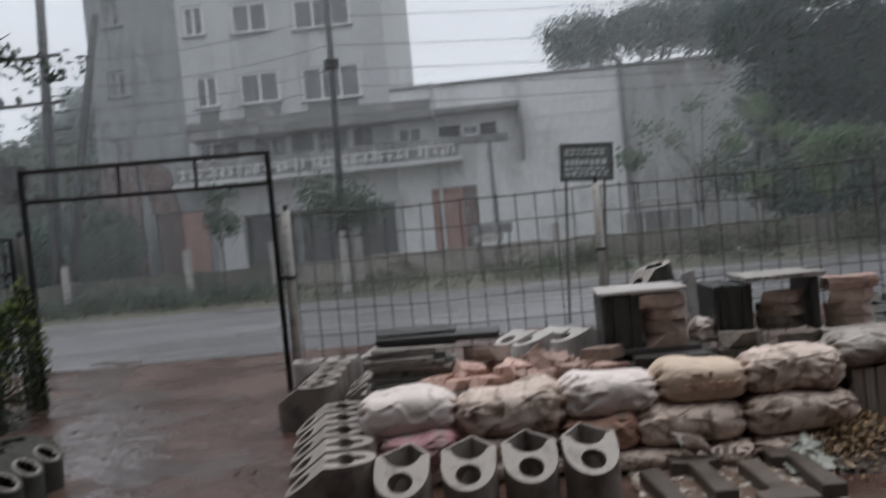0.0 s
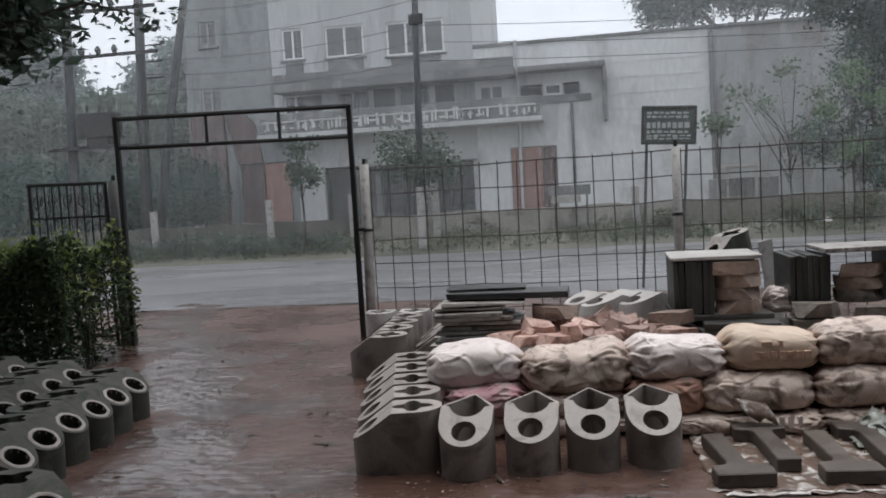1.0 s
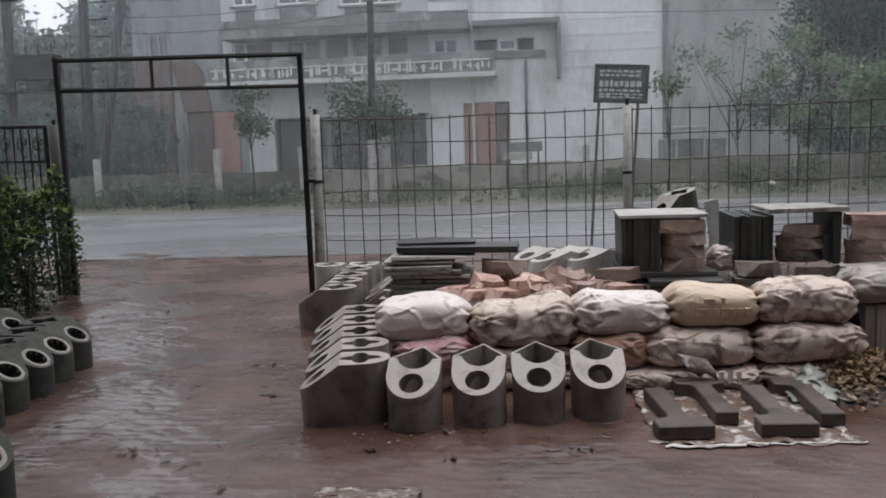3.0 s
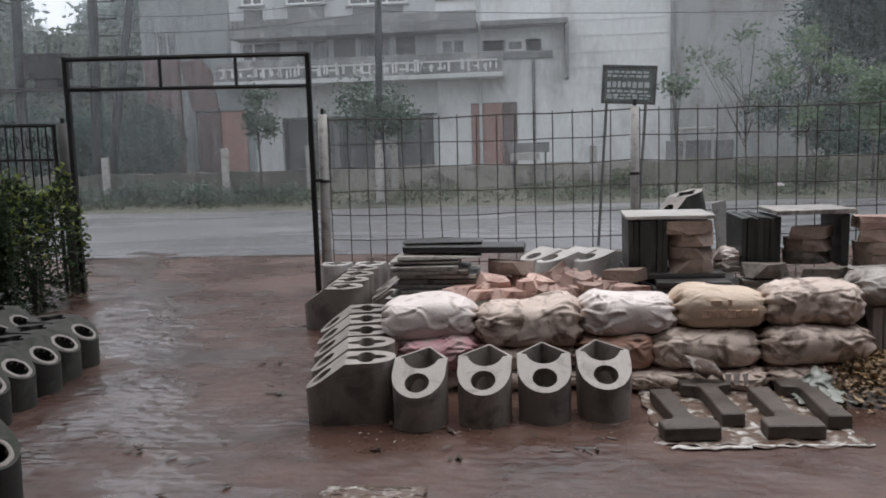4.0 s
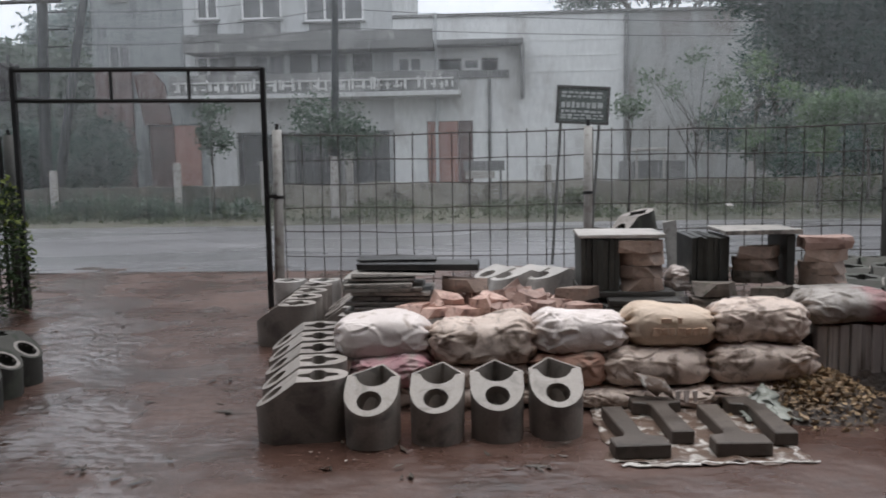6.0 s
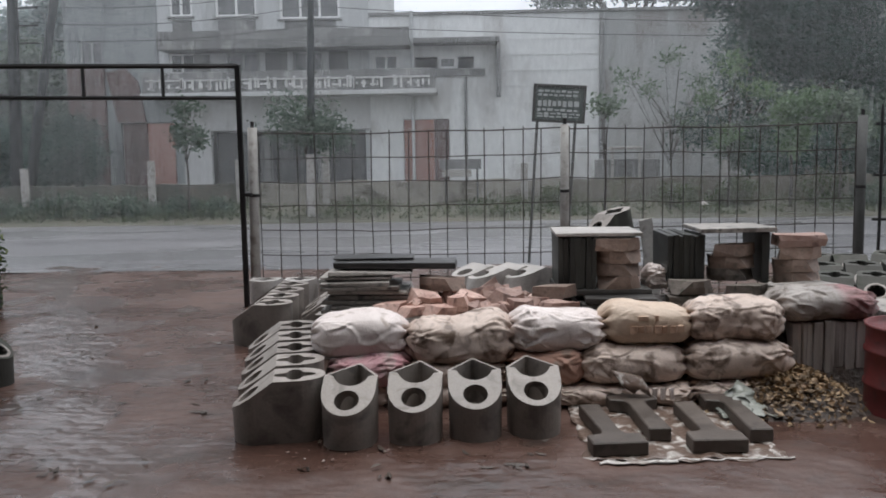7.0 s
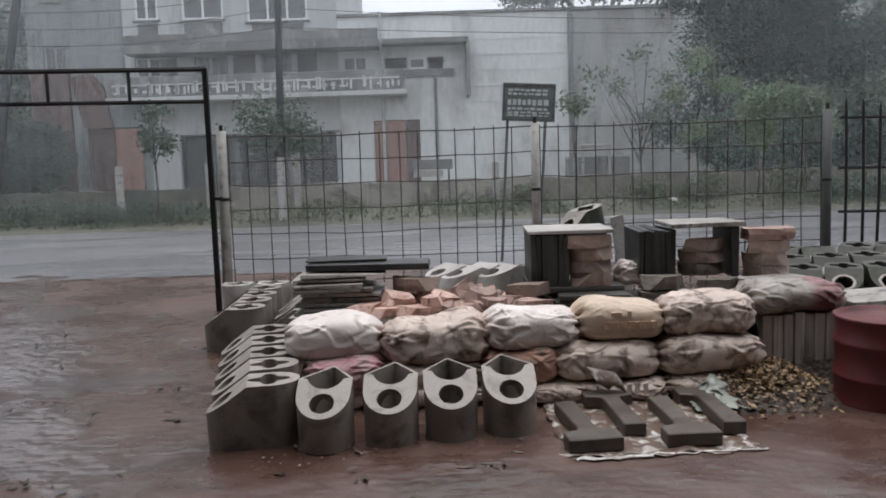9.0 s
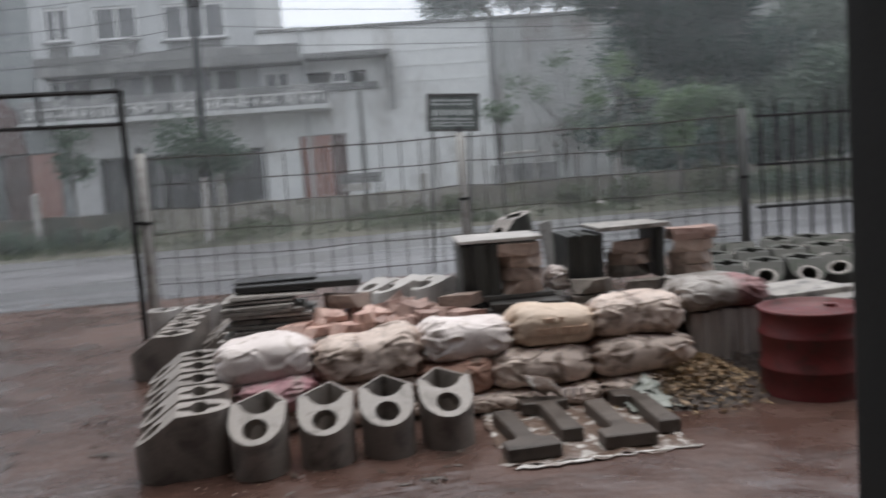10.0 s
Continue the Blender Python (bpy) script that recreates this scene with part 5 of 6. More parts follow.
def crumple(name, label, outline, z, amp, material, seed, category="plastic sheet", n=34, rise=0.0):
    x0, x1, y0, y1 = outline
    bm = bmesh.new()
    g = []
    for j in range(n + 1):
        row = []
        for i in range(n + 1):
            u, v = i / n, j / n
            edge = 0.05 * noise.noise(Vector((u * 6, v * 6, seed)))
            x, y = x0 + (x1 - x0) * u + edge, y0 + (y1 - y0) * v + 0.05 * noise.noise(Vector((u * 7, v * 5, seed + 4)))
            f = abs(noise.noise(Vector((x * 9, y * 9, seed)))) + 0.5 * abs(noise.noise(Vector((x * 22, y * 22, seed))))
            row.append(bm.verts.new((x, y, z + amp * f + rise * v * (1 - abs(2 * u - 1)))))
        g.append(row)
    for a, b in zip(g, g[1:]):
        for i in range(n):
            bm.faces.new((a[i], a[i + 1], b[i + 1], b[i]))
    ob = tagged(part(name, bm, material, None, label, True), label, category)
    ob.modifiers.new("thickness", "SOLIDIFY").thickness = 0.002
    return ob


plastic = crumple("plastic_sheet", "crumpled muddy white plastic sheet under dark castings", (0.57, 1.54, 4.08, 5.0), 0.004, 0.022, PLASTIC, 2)
for a, b, m, side in (((0.6, 4.02), (1.0, 4.05), 16, (0, 1)), ((1.0, 4.07), (1.58, 4.1), 26, (0, 0.3)), ((1.52, 4.12), (1.6, 4.8), 30, (-0.9, 0))):
    bm = bmesh.new()
    rows = []
    for i in range(m + 1):
        f = i / m
        w = 0.02 + 0.085 * abs(noise.noise(Vector((i * 0.33, a[0], 5)))) + 0.03 * abs(noise.noise(Vector((i * 1.1, a[1], 5))))
        px0 = a[0] + (b[0] - a[0]) * f + 0.04 * noise.noise(Vector((i * 0.3, a[0], 3)))
        py0 = a[1] + (b[1] - a[1]) * f + 0.04 * noise.noise(Vector((i * 0.28, a[1], 8)))
        rows.append([bm.verts.new((px0 + side[0] * w * g, py0 + side[1] * w * g, 0.006 + 0.009 * math.sin(math.pi * g) * (0.4 + abs(noise.noise(Vector((i * 0.8, g * 2, 1))))) + 0.006 * noise.noise(Vector((i, g * 4, 2))))) for g in (0, 0.3, 0.65, 1.0)])
    for g, h in zip(rows, rows[1:]):
        for k in range(3):
            bm.faces.new((g[k], g[k + 1], h[k + 1], h[k]))
    part("folded_edge", bm, CLEAN_PLASTIC, plastic, smooth=True).modifiers.new("thickness", "SOLIDIFY").thickness = 0.003
crumple("plastic_sheet", "pale green plastic sheet bunched beside sacks", (1.4, 1.74, 4.7, 4.97), 0.02, 0.018, GREEN_PLASTIC, 7, rise=0.14)
crumple("paper_scrap", "flattened pale scrap of wet paper on mud", (-0.95, -0.5, 3.36, 3.52), 0.012, 0.008, PLASTIC, 9, "paper", 10)

crumple("plastic_scrap", "small white plastic scrap lying on the grassy verge", (5.64, 5.84, 21.0, 21.2), 0.2, 0.1, CLEAN_PLASTIC, 13, "plastic scrap", 8, 0.1)

# ---- fallen leaves ----
rng = np.random.default_rng(11)


def leaf_heap(x, y):
    d = math.hypot((x - 1.88) / 0.6, (y - 5.16) / 0.6)
    return -0.04 + 0.26 * max(0.0, 1 - d) + 0.02 * noise.noise(Vector((x * 9, y * 9, 5)))


sheet("leaf_litter_mound", 1.2, 2.6, 4.2, 5.9, 40, 40, leaf_heap, RUBBLE, "low mound of wet soil under dry leaves", kind="stuff", category="soil")
px = np.stack([rng.normal(1.84, 0.18, 2700), rng.normal(5.12, 0.2, 2700)], 1)
px = px[(px[:, 0] > 1.25) & (px[:, 0] < 2.6) & (px[:, 1] > 4.25) & (px[:, 1] < 5.9)]
pc = np.array([(x, y, max(0.0, leaf_heap(x, y)) + rng.uniform(0.004, 0.035)) for x, y in px])
tagged(link_mesh("fallen_leaves", leaf_mesh("fallen_leaves", pc, 0.04, rng, 0.0, 0.6, 0.7), DRY_LEAF), "scattered dry brown and yellow fallen leaves", "leaves", kind="stuff")
pts = np.array([(x, y, heap(x, y) + 0.015 + 0.02 * rng.uniform()) for x, y in zip(rng.uniform(0.95, 2.3, 420), rng.uniform(5.36, 5.8, 420))])
tagged(link_mesh("heap_leaves", leaf_mesh("heap_leaves", pts, 0.038, rng, 0.0, 0.6, 0.5), DRY_LEAF), "dry yellow leaves caught behind the sacks", "leaves", kind="stuff")
pts = []
for x, y, r, n in ((-2.07, 3.95, 0.06, 7), (-3.31, 7.14, 0.1, 7), (-5.5, 9.9, 0.2, 8), (-2.93, 6.42, 0.08, 5), (-1.6, 4.9, 0.04, 4), (-2.01, 6.86, 0.1, 6), (-0.43, 3.87, 0.03, 3), (0.23, 4.01, 0.05, 5), (-1.82, 5.63, 0.06, 4), (-1.73, 3.83, 0.05, 4), (-2.4, 5.2, 0.5, 10), (-0.2, 4.1, 0.6, 12), (-1.5, 3.2, 0.8, 10), (-3.2, 8.0, 0.8, 12)):
    for k in range(n):
        pts.append((x + rng.normal() * r, y + rng.normal() * r * 0.4, 0.016))
tagged(link_mesh("mud_litter", leaf_mesh("mud_litter", np.array(pts), 0.085, rng, 0.0, 0.3, 0.12), surface("sodden_leaf", (0.03, 0.024, 0.02), (0.08, 0.06, 0.045), (0.3, 0.6), bump=0)), "sodden dark leaves and twigs on mud", "litter", kind="stuff")
pts = np.array([(rng.uniform(-1.3, 0.9), rng.normal(4.2, 0.05) if k % 3 else rng.uniform(4.2, 4.9), 0.012) for k in range(60)])
tagged(link_mesh("pale_chips", leaf_mesh("pale_chips", pts, 0.022, rng, 0.0, 0.7, 0.2), PLASTIC), "small pale chips of mortar and paper on mud", "litter", kind="stuff")

# ---- hedge ----
rng = np.random.default_rng(21)
hedge = thing("hedge", "dense dark green clipped hedge with bright tips, before the gate leaf", "hedge")
bm = bmesh.new()
for k in range(26):
    x, y = rng.uniform(-8.0, -4.75), rng.uniform(7.2, 8.2)
    tube([(x, y, -0.05), (x + rng.uniform(-0.1, 0.1), y, 0.5), (x + rng.uniform(-0.25, 0.25), y + rng.uniform(-0.2, 0.2), 1.0)], [0.02, 0.014, 0.005], 5, bm)
part("stem", bm, BARK, hedge)


def hedge_points(n, shell):
    x, y = rng.uniform(-8.2, -4.62, n), rng.uniform(6.95, 8.35, n)
    top = 1.08 + 0.13 * np.sin(x * 5) + 0.1 * np.sin(x * 13 + y * 7)
    z = top * (1 - rng.uniform(0, 1, n) ** 2.2 * 0.97) if not shell else top + rng.normal(0, 0.07, n)
    side = np.minimum(1, (x + 8.2) * 9) * np.minimum(1, (-4.57 - x) * 5)
    return np.stack([x, y, np.maximum(0.03, z * (0.35 + 0.65 * np.clip(side, 0, 1)))], 1)


pts = hedge_points(26000, False)
face = hedge_points(17000, False)
face[:, 1] = 6.95 + np.abs(rng.normal(0, 0.09, len(face)))
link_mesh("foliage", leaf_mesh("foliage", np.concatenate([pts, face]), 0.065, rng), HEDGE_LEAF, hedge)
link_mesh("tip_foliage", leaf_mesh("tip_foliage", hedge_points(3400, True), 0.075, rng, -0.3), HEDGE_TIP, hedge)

# ---- trees ----
# High crown lobes stay out of view; added to shade the stoves below
tree("roadside_tree", "dark leafy tree with a low limb reaching over the gate, unseen crown added for shade", (-7.6, 7.2, 0), 5.0, [(-0.4, 0, 5.6, 2.2, 1.8, 1.2), (2.4, -0.8, 5.8, 2.2, 2.0, 1.0), (3.0, -2.8, 5.3, 2.2, 2.0, 0.9), (3.4, -2.4, 4.6, 2.0, 1.7, 0.5), (1.9, -0.3, 3.5, 0.95, 0.8, 0.38)], 0.18, 190, 46, 0.24, 0.19, TREE_LEAF, 31)
limb = thing("overhanging_branch", "bare drooping branch with sparse dark leaves", "branch")
bm = tube([(-7.5, 7.2, 3.4), (-5.6, 6.8, 3.25), (-4.6, 6.6, 3.12), (-3.9, 6.5, 3.2), (-3.3, 6.45, 3.02)], [0.05, 0.035, 0.024, 0.014, 0.006], 7)
for s, e in (((-4.9, 6.65, 3.16), (-4.4, 6.5, 3.35)), ((-4.5, 6.6, 3.13), (-4.1, 6.5, 2.95)), ((-4.0, 6.52, 3.18), (-3.6, 6.4, 3.3)), ((-5.4, 6.8, 3.22), (-5.0, 6.5, 2.9))):
    tube([s, e], [0.012, 0.004], 5, bm)
part("wood", bm, BARK, limb, smooth=True)
pts = np.concatenate([np.array(c) + rng.normal(size=(n * 2, 3)) * np.array((0.16, 0.12, 0.07)) for c, n in (((-3.35, 6.45, 2.98), 26), ((-3.75, 6.45, 3.1), 22), ((-4.15, 6.5, 3.0), 26), ((-4.5, 6.55, 3.15), 24), ((-4.95, 6.6, 2.95), 60), ((-5.2, 6.6, 2.85), 70))])
link_mesh("leaves", leaf_mesh("leaves", pts, 0.085, rng, 0.5), TREE_LEAF, limb)

tree("young_tree", "small leafy roadside tree before the dark shutters", (-3.95, 20.7, 0.1), 2.2, [(-0.2, 0, 2.35, 0.75, 0.6, 0.55), (0.5, 0, 2.0, 0.5, 0.4, 0.3)], 0.05, 40, 34, 0.2, 0.13, SHADE_LEAF, 41)
tree("young_tree", "spindly sapling with a few drooping leaves", (-6.9, 20.7, 0.1), 2.4, [(0.05, 0, 2.65, 0.42, 0.3, 0.2), (0.3, 0, 2.0, 0.16, 0.15, 0.35), (-0.1, 0, 2.0, 0.12, 0.1, 0.3)], 0.03, 10, 24, 0.1, 0.15, SHADE_LEAF, 42)
tree("young_tree", "thin sapling before the factory wall", (3.25, 20.7, 0.1), 2.4, [(0, 0, 2.6, 0.35, 0.3, 0.22)], 0.03, 14, 22, 0.1, 0.16, YOUNG_LEAF, 43)
tree("young_tree", "slender forked young tree with tufts of drooping leaves", (4.85, 20.8, 0.1), 2.3, [(-1.1, 0, 3.25, 0.34, 0.3, 0.18), (0.0, 0, 3.7, 0.3, 0.25, 0.14), (0.45, 0, 2.2, 0.38, 0.3, 0.22), (0.7, 0, 3.1, 0.3, 0.25, 0.15), (-0.5, 0, 2.9, 0.25, 0.2, 0.12)], 0.024, 6, 18, 0.12, 0.12, YOUNG_LEAF, 44)
tree("young_tree", "thin young tree with bright green leaf tufts", (6.25, 20.9, 0.1), 2.6, [(0.05, 0, 3.5, 0.42, 0.35, 0.3), (0.6, 0, 2.9, 0.4, 0.3, 0.22), (0.0, 0, 1.75, 0.36, 0.3, 0.24), (-0.5, 0, 2.7, 0.25, 0.2, 0.14)], 0.028, 11, 22, 0.12, 0.12, CLUMP_LEAF, 45)
tree("young_tree", "bushy fresh green roadside tree with drooping crown", (7.75, 20.9, 0.1), 2.3, [(-0.05, 0, 2.35, 0.42, 0.4, 0.38), (0.05, 0, 1.8, 0.4, 0.35, 0.4), (0.55, 0, 2.5, 0.4, 0.35, 0.25)], 0.04, 34, 30, 0.12, 0.13, CLUMP_LEAF, 46)
tree("young_tree", "bushy fresh green roadside tree with drooping crown", (8.95, 21.0, 0.1), 2.4, [(-0.1, 0, 2.45, 0.5, 0.4, 0.32), (0.35, 0, 1.9, 0.45, 0.35, 0.35)], 0.04, 30, 30, 0.12, 0.13, YOUNG_LEAF, 47)
tree("young_tree", "bushy dull green roadside tree", (12.6, 21.0, 0.1), 3.0, [(-0.8, 0, 2.6, 1.0, 0.8, 0.9), (0.9, 0, 2.4, 1.3, 0.9, 0.8)], 0.07, 90, 40, 0.18, 0.16, SHADE_LEAF, 48)
tree("large_tree", "large dark spreading tree before the factory wall", (11.0, 26.5, 0.1), 5.5, [(-2.6, 0, 6.3, 1.5, 1.3, 1.0), (-1.6, 0, 5.2, 1.2, 1.2, 1.0), (-0.5, 0, 4.4, 1.2, 1.2, 0.9), (0.7, 0, 4.0, 1.0, 1.0, 0.9), (0.2, 0, 5.8, 1.4, 1.4, 1.2), (-0.8, 0, 7.9, 2.6, 2.0, 1.2)], 0.2, 110, 80, 0.2, 0.17, TEAL_LEAF, 51)
tree("large_tree", "hazy tree with low foliage behind the boundary wall", (9.3, 25.6, 0.1), 2.4, [(-0.9, 0, 1.6, 1.0, 0.7, 0.6), (0.9, 0, 2.2, 1.2, 0.8, 0.9), (2.4, 0, 2.0, 1.1, 0.8, 0.9)], 0.08, 80, 40, 0.2, 0.2, SHADE_LEAF, 54)
tree("large_tree", "hazy tree with low foliage behind the boundary wall", (14.2, 25.4, 0.1), 3.0, [(-1.2, 0, 2.2, 1.3, 0.9, 1.2), (1.2, 0, 2.8, 1.6, 1.0, 1.4), (3.2, 0, 2.4, 1.6, 0.9, 1.3)], 0.1, 100, 40, 0.2, 0.2, SHADE_LEAF, 55)
tree("large_tree", "airy dark tree shading the factory wall", (9.2, 28.5, 0.1), 4.8, [(-0.3, 0, 4.6, 1.3, 1.0, 1.0), (0.3, 0, 3.6, 1.6, 1.0, 1.0), (0.6, 0, 2.6, 1.8, 1.0, 1.0), (-1.4, 0, 2.3, 1.2, 0.9, 0.7), (1.4, 0, 5.0, 1.6, 1.0, 1.1)], 0.1, 40, 34, 0.22, 0.17, TEAL_LEAF, 57)
tree("large_tree", "airy dark tree shading the factory wall", (12.4, 28.0, 0.1), 4.6, [(-0.6, 0, 3.4, 1.6, 1.0, 1.2), (1.3, 0, 2.6, 1.7, 1.0, 1.1), (1.0, 0, 4.6, 1.5, 1.0, 1.0)], 0.1, 60, 34, 0.22, 0.17, TEAL_LEAF, 58)
tree("large_tree", "grey-green leafy tree beside the factory wall", (15.2, 29.0, 0.1), 5.0, [(-1.2, 0, 4.2, 1.3, 1.2, 1.0), (0.8, 0, 5.2, 1.8, 1.4, 1.4), (2.6, 0, 3.8, 1.8, 1.4, 1.4)], 0.14, 110, 44, 0.24, 0.22, SHADE_LEAF, 56)
for k, (x, y, z) in enumerate(((9.4, 23.6, 1.3), (11.6, 23.4, 1.6), (13.6, 23.8, 1.7))):
    tree("wild_shrub", "dark tangled shrub crowding behind the boundary wall", (x, y, 0.1), z, [(-0.6, 0, z * 0.8, 1.1, 0.6, 0.8), (0.7, 0, z, 1.0, 0.6, 0.8)], 0.05, 46, 44, 0.18, 0.17, TEAL_LEAF, 90 + k, group="shrubs behind the boundary wall")
for k, (x, w) in enumerate(((5.2, 0.5), (6.6, 0.7), (8.9, 0.8), (10.4, 0.6), (12.2, 0.9), (14.2, 0.8), (2.2, 0.4))):
    rb = np.random.default_rng(80 + k)
    bush = thing("roadside_bush", "low tangled green bush before the boundary wall", "bush", Matrix.Translation((x, 21.4, 0.25)), "bushes before the boundary wall")
    bm = bmesh.new()
    for _ in range(7):
        tube([(rb.uniform(-0.1, 0.1), 0, -0.1), (rb.uniform(-0.5, 0.5) * w, rb.uniform(-0.2, 0.2), 0.5 * w)], [0.015, 0.005], 5, bm)
    part("stem", bm, BARK, bush)
    link_mesh("foliage", leaf_mesh("foliage", np.maximum(clumps(rb, (0, 0, 0.4 * w), (w, 0.3, 0.5 * w), 26, 26, 0.1), (-9, -9, -0.1)), 0.12, rb), GRASS, bush)
tree("large_tree", "dark tree crown rising behind the factory roof", (9.0, 50, 0), 9.0, [(-3.2, 0, 11.2, 2.4, 1.8, 1.5), (0.6, 0, 11.6, 2.6, 2.0, 1.5), (4.0, 0, 11.8, 2.6, 2.0, 1.6)], 0.3, 120, 60, 0.38, 0.24, TEAL_LEAF, 52)
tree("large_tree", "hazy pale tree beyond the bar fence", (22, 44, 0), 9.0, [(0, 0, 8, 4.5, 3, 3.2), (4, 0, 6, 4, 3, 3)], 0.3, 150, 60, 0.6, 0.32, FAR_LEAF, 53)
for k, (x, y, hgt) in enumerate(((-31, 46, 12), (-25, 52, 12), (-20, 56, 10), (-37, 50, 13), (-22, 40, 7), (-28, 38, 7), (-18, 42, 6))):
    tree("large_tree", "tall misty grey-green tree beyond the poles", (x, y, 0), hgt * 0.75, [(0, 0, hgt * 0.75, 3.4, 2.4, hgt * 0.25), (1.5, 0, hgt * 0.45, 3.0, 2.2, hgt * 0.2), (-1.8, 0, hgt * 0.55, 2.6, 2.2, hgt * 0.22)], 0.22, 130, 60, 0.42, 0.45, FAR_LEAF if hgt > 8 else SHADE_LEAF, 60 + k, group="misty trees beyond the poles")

for k, (x, y, z) in enumerate(((-16.8, 24.6, 2.2), (-14.6, 24.2, 1.9), (-18.8, 25.4, 2.6), (-21.5, 26.0, 3.0), (-24.5, 26.5, 3.0), (-17.5, 31.0, 2.4), (-20.5, 32.0, 2.6), (-15.9, 32.6, 2.6), (-14.9, 30.2, 1.8))):
    tree("wild_shrub", "dark teal shrub thicket beyond the poles", (x, y, 0.1), z, [(-0.7, 0, z * 0.55, 1.2, 0.7, z * 0.5), (0.7, 0, z * 0.75, 1.2, 0.7, z * 0.5)], 0.06, 80, 44, 0.18, 0.18, TEAL_LEAF, 120 + k, group="shrubs beyond the poles")
for k, (x, w) in enumerate(((9.9, 0.7), (11.2, 0.8), (12.6, 0.9), (-12.6, 0.75), (-11.5, 0.6), (-10.3, 0.7), (-9.2, 0.65), (-8.2, 0.6), (-7.2, 0.5), (-6.2, 0.42), (-14.0, 0.8), (-15.6, 0.9), (-17.4, 0.9))):
    rb = np.random.default_rng(140 + k)
    bush = thing("roadside_bush", "low dark green bush overgrowing the roadside verge", "bush", Matrix.Translation((x, 20.9, 0.12)), "bushes along the overgrown verge")
    bm = bmesh.new()
    for _ in range(7):
        tube([(rb.uniform(-0.1, 0.1), 0, -0.1), (rb.uniform(-0.5, 0.5) * w, rb.uniform(-0.2, 0.2), 0.5 * w)], [0.015, 0.005], 5, bm)
    part("stem", bm, BARK, bush)
    link_mesh("foliage", leaf_mesh("foliage", np.maximum(clumps(rb, (0, 0, 0.3 * w), (w * 1.1, 0.3, 0.55 * w), 44, 30, 0.09), (-9, -9, -0.1)), 0.1, rb), SHADE_LEAF, bush)

# verge weeds
rng = np.random.default_rng(71)
n = 26000
gx, gy = rng.uniform(-26, 30, n), rng.uniform(20.2, 21.85, n)
keep = rng.uniform(size=n) < 0.35 + 0.65 * (np.sin(gx * 1.1) * np.sin(gx * 0.37 + 1) > -0.2)
gx, gy = gx[keep], gy[keep]
gz = np.minimum(0.3, -0.03 + 0.16 * (gy - 19.8)) + rng.uniform(0.0, 0.24, len(gx)) * (0.6 + 0.4 * np.sin(gx * 1.7))
tagged(link_mesh("verge_weeds", leaf_mesh("verge_weeds", np.stack([gx, gy, gz], 1), 0.15, rng, -0.9, 0.22), GRASS), "wet weeds and grass along the far roadside", "weeds", kind="stuff")

# ---- poles and cables ----
def pole(label, pts, r, name="utility_pole"):
    p = thing(name, label, "pole", group="utility poles")
    part("shaft", tube(pts, [r * (1.15 - 0.3 * i / (len(pts) - 1)) for i in range(len(pts))], 12), POLE, p, smooth=True)
    return p


main = pole("tall grey utility pole with a whitewashed foot", [(-3.86, 20.6, 0), (-3.75, 20.6, 4), (-3.6, 20.6, 9)], 0.085)
part("whitewashed_foot", tube([(-3.86, 20.6, 0.0), (-3.83, 20.6, 1.6)], 0.105, 12), POST, main)
part("bracket", block(-3.85, -3.5, 20.44, 20.52, 5.5, 5.75, bevel=0.02), IRON, main)
p1 = pole("grey concrete utility pole carrying a crossarm", [(-14.4, 22.6, 0), (-14.2, 22.6, 4.5), (-14.05, 22.6, 9)], 0.14)
p2 = pole("grey concrete utility pole carrying a transformer", [(-12.2, 22.6, 0), (-12.0, 22.6, 4.5), (-11.8, 22.6, 9)], 0.14)
p3 = pole("leaning bare utility pole", [(-11.85, 22.4, 0), (-11.3, 22.4, 3), (-10.25, 22.4, 8)], 0.12)
for z in (5.75, 7.0):
    arm = part("crossarm", block(-14.6, -11.3, 22.36, 22.42, z, z + 0.1, bevel=0.01), IRON, p2)
    for x in (-13.6, -13.1, -12.6):
        part("insulator", tube([(x, 22.39, z + 0.1), (x, 22.39, z + 0.2), (x, 22.39, z + 0.32)], [0.05, 0.1, 0.04], 8), POLE, arm)
part("platform", block(-14.7, -11.9, 22.1, 22.42, 3.2, 3.3, bevel=0.01), IRON, p2)
trans = part("transformer", block(-13.75, -12.6, 22.0, 22.5, 3.5, 4.2, bevel=0.05), IRON, p2, "dark transformer box")
part("transformer_foot", block(-13.5, -12.85, 22.1, 22.4, 3.302, 3.498), IRON, p2)
for k in range(3):
    part("bushing", tube([(-13.5 + 0.35 * k, 22.25, 4.2), (-13.5 + 0.35 * k, 22.25, 4.45)], [0.06, 0.03], 8), POLE, trans)
for k in range(5):
    part("bracket", block(-11.78, -11.2, 22.4, 22.44, 4.6 + 0.45 * k, 4.64 + 0.45 * k), IRON, p2)


def cable(a, b, sag, r=0.008):
    c = tagged(part("power_cable", tube([Vector(a).lerp(Vector(b), i / 16) - Vector((0, 0, sag * 4 * (i / 16) * (1 - i / 16))) for i in range(17)], r, 5), CABLE), "thin black sagging cable between utility poles", "cable", "cables along the road")


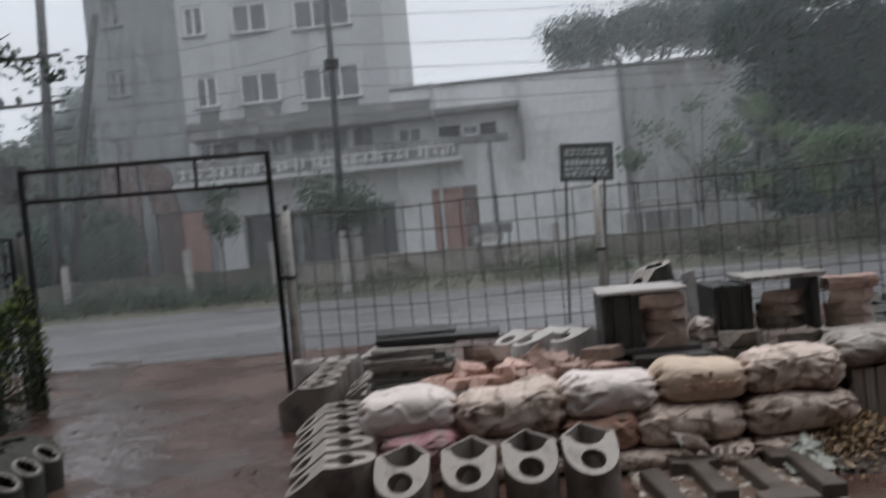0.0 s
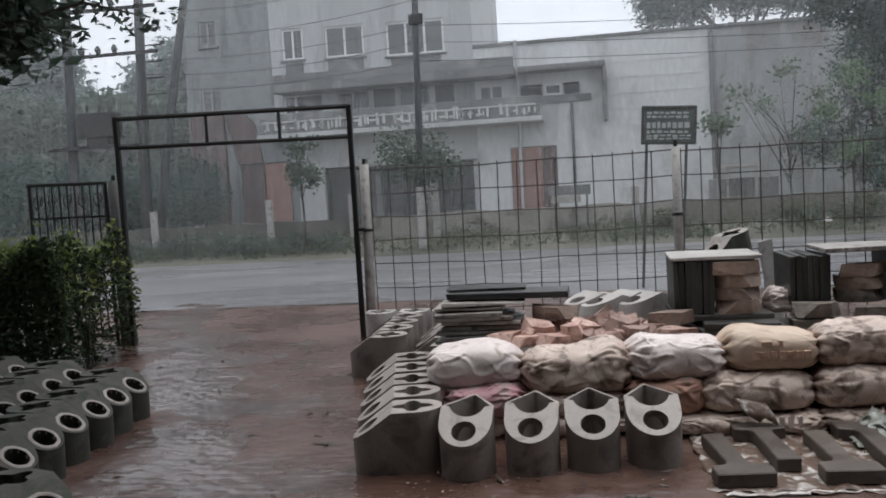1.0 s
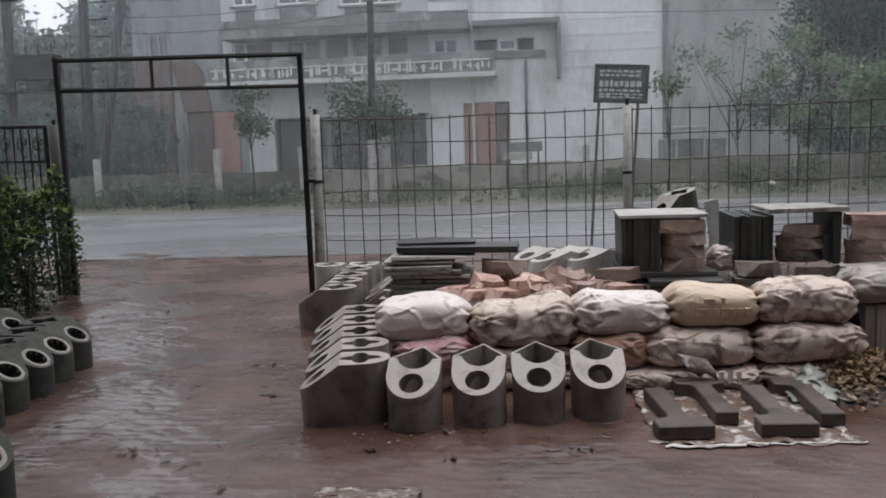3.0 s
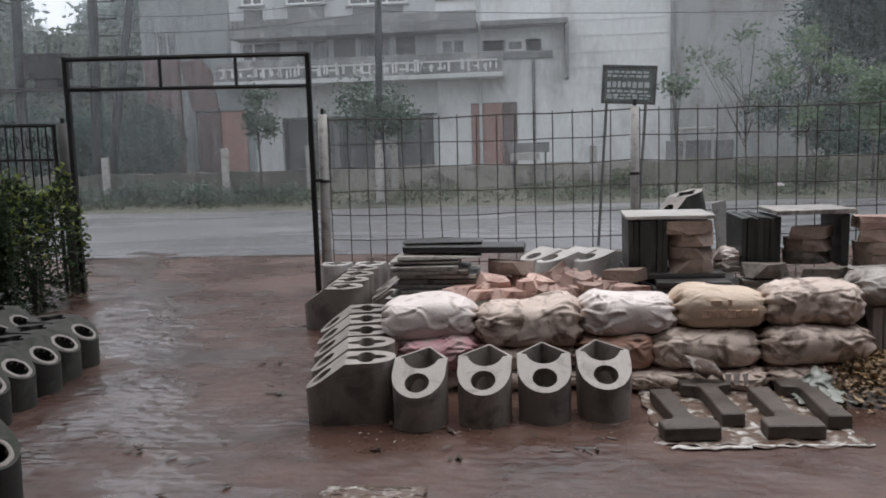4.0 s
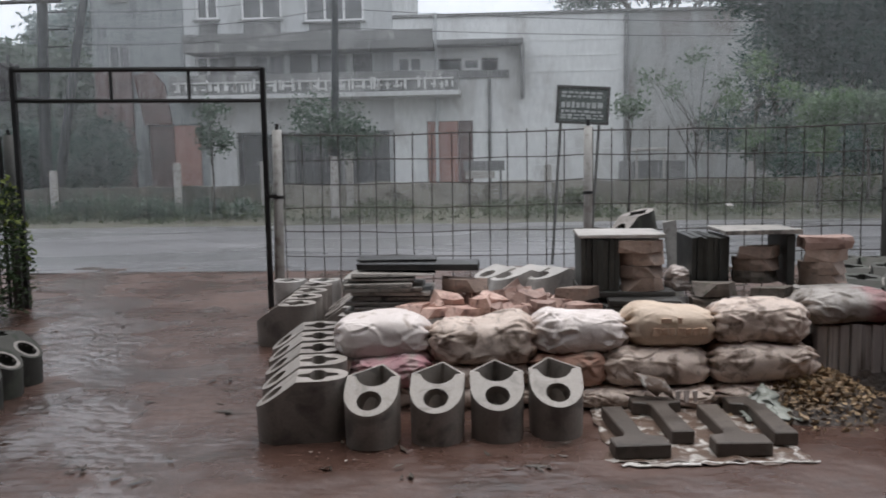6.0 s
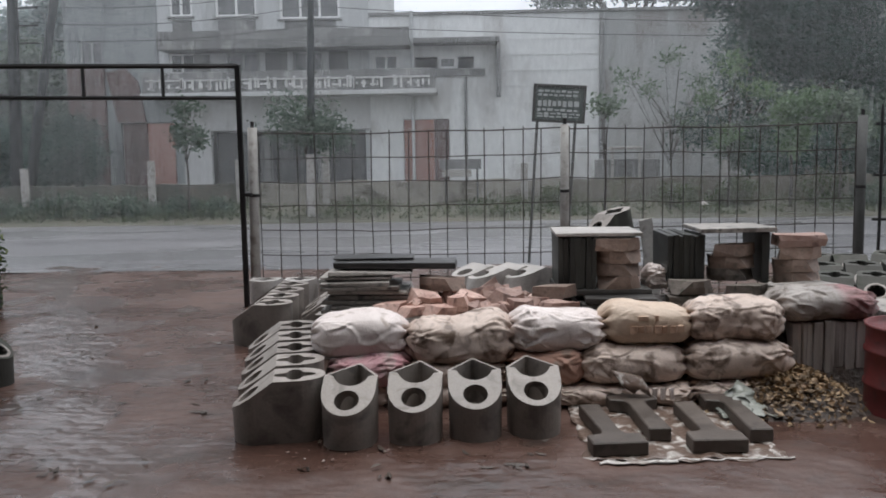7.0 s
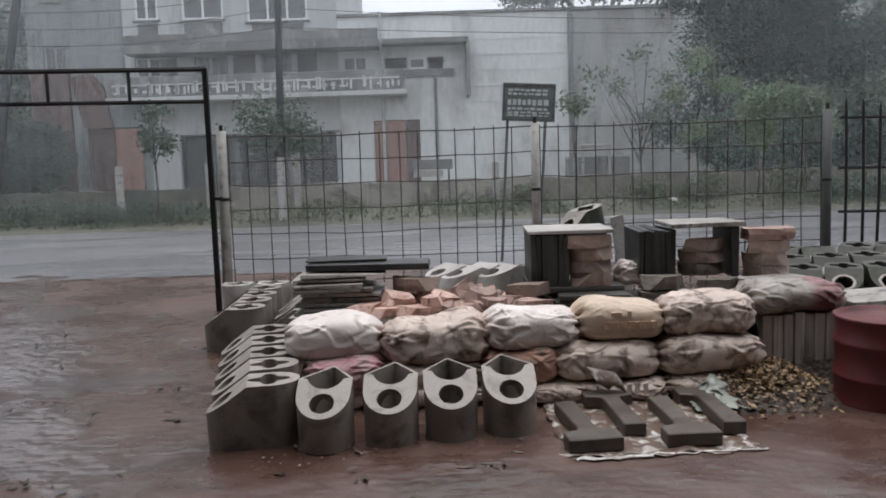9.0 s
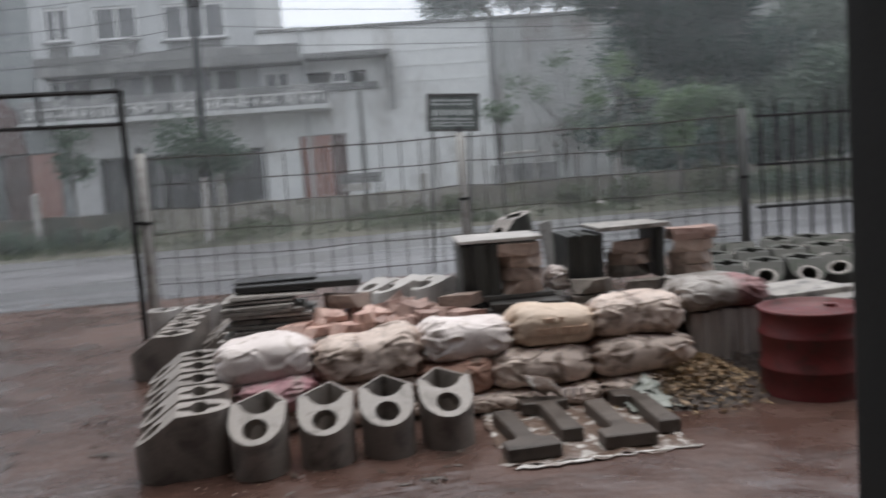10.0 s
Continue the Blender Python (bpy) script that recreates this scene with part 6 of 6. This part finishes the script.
for z, s in ((6.9, 0.5), (6.2, 0.5), (5.6, 0.45), (5.2, 0.5), (4.75, 0.4)):
    cable((-11.9, 22.4, z), (-3.75, 20.6, z - 0.1), s * 0.5)
    cable((-3.75, 20.6, z - 0.1), (30, 20.6, z + 0.2), s * 1.6)
    cable((-40, 24, z + 0.5), (-14.2, 22.4, z), s)
small = thing("notice_board", "small pale notice board on a post across the road", "sign")
part("panel", block(-0.7, 0.05, 21.7, 21.74, 0.98, 1.16, bevel=0.01), POST, small)
part("frame", block(-0.75, 0.3, 21.75, 21.79, 1.17, 1.42, bevel=0.01), STAINED, small)
part("leg", tube([(-0.6, 21.78, 0.1), (-0.6, 21.78, 1.2)], 0.03, 6), GREY_POST, small)
part("leg", tube([(0.2, 21.78, 0.1), (0.2, 21.78, 1.3)], 0.03, 6), GREY_POST, small)
shed = thing("roadside_stall", "low grey stall with a pale awning behind the wall", "stall")
part("counter", block(3.4, 5.0, 22.6, 23.4, 0.1, 1.35, bevel=0.02), STAINED, shed)
part("awning", block(3.7, 4.5, 22.4, 23.5, 1.6, 1.68, bevel=0.02), POST, shed)
for x in (3.75, 4.45):
    part("prop", block(x - 0.03, x + 0.03, 22.55, 22.61, 0.1, 1.6), POST, shed)

# ---- falling rain, built as the haze veil ----
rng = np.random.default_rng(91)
# Streaks this fine and many stand in for haze over the distance
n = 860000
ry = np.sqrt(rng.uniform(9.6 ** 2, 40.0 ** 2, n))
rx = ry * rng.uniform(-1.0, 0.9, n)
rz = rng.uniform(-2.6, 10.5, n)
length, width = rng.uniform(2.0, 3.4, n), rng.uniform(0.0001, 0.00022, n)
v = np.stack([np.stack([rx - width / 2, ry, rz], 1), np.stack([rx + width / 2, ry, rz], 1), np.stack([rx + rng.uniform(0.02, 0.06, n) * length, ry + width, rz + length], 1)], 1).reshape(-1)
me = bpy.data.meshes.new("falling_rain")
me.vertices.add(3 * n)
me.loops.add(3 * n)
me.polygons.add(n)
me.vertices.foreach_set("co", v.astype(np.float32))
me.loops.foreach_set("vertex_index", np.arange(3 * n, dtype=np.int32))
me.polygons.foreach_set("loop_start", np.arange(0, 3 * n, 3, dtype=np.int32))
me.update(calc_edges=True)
RAIN = leafy("haze_streak_white", (0.66, 0.67, 0.68), (0.7, 0.71, 0.72), 0.2, 0.5)
tagged(link_mesh("falling_rain", me, RAIN), "thin rain streaks massed over the road to stand in for mist", "rain", kind="stuff")
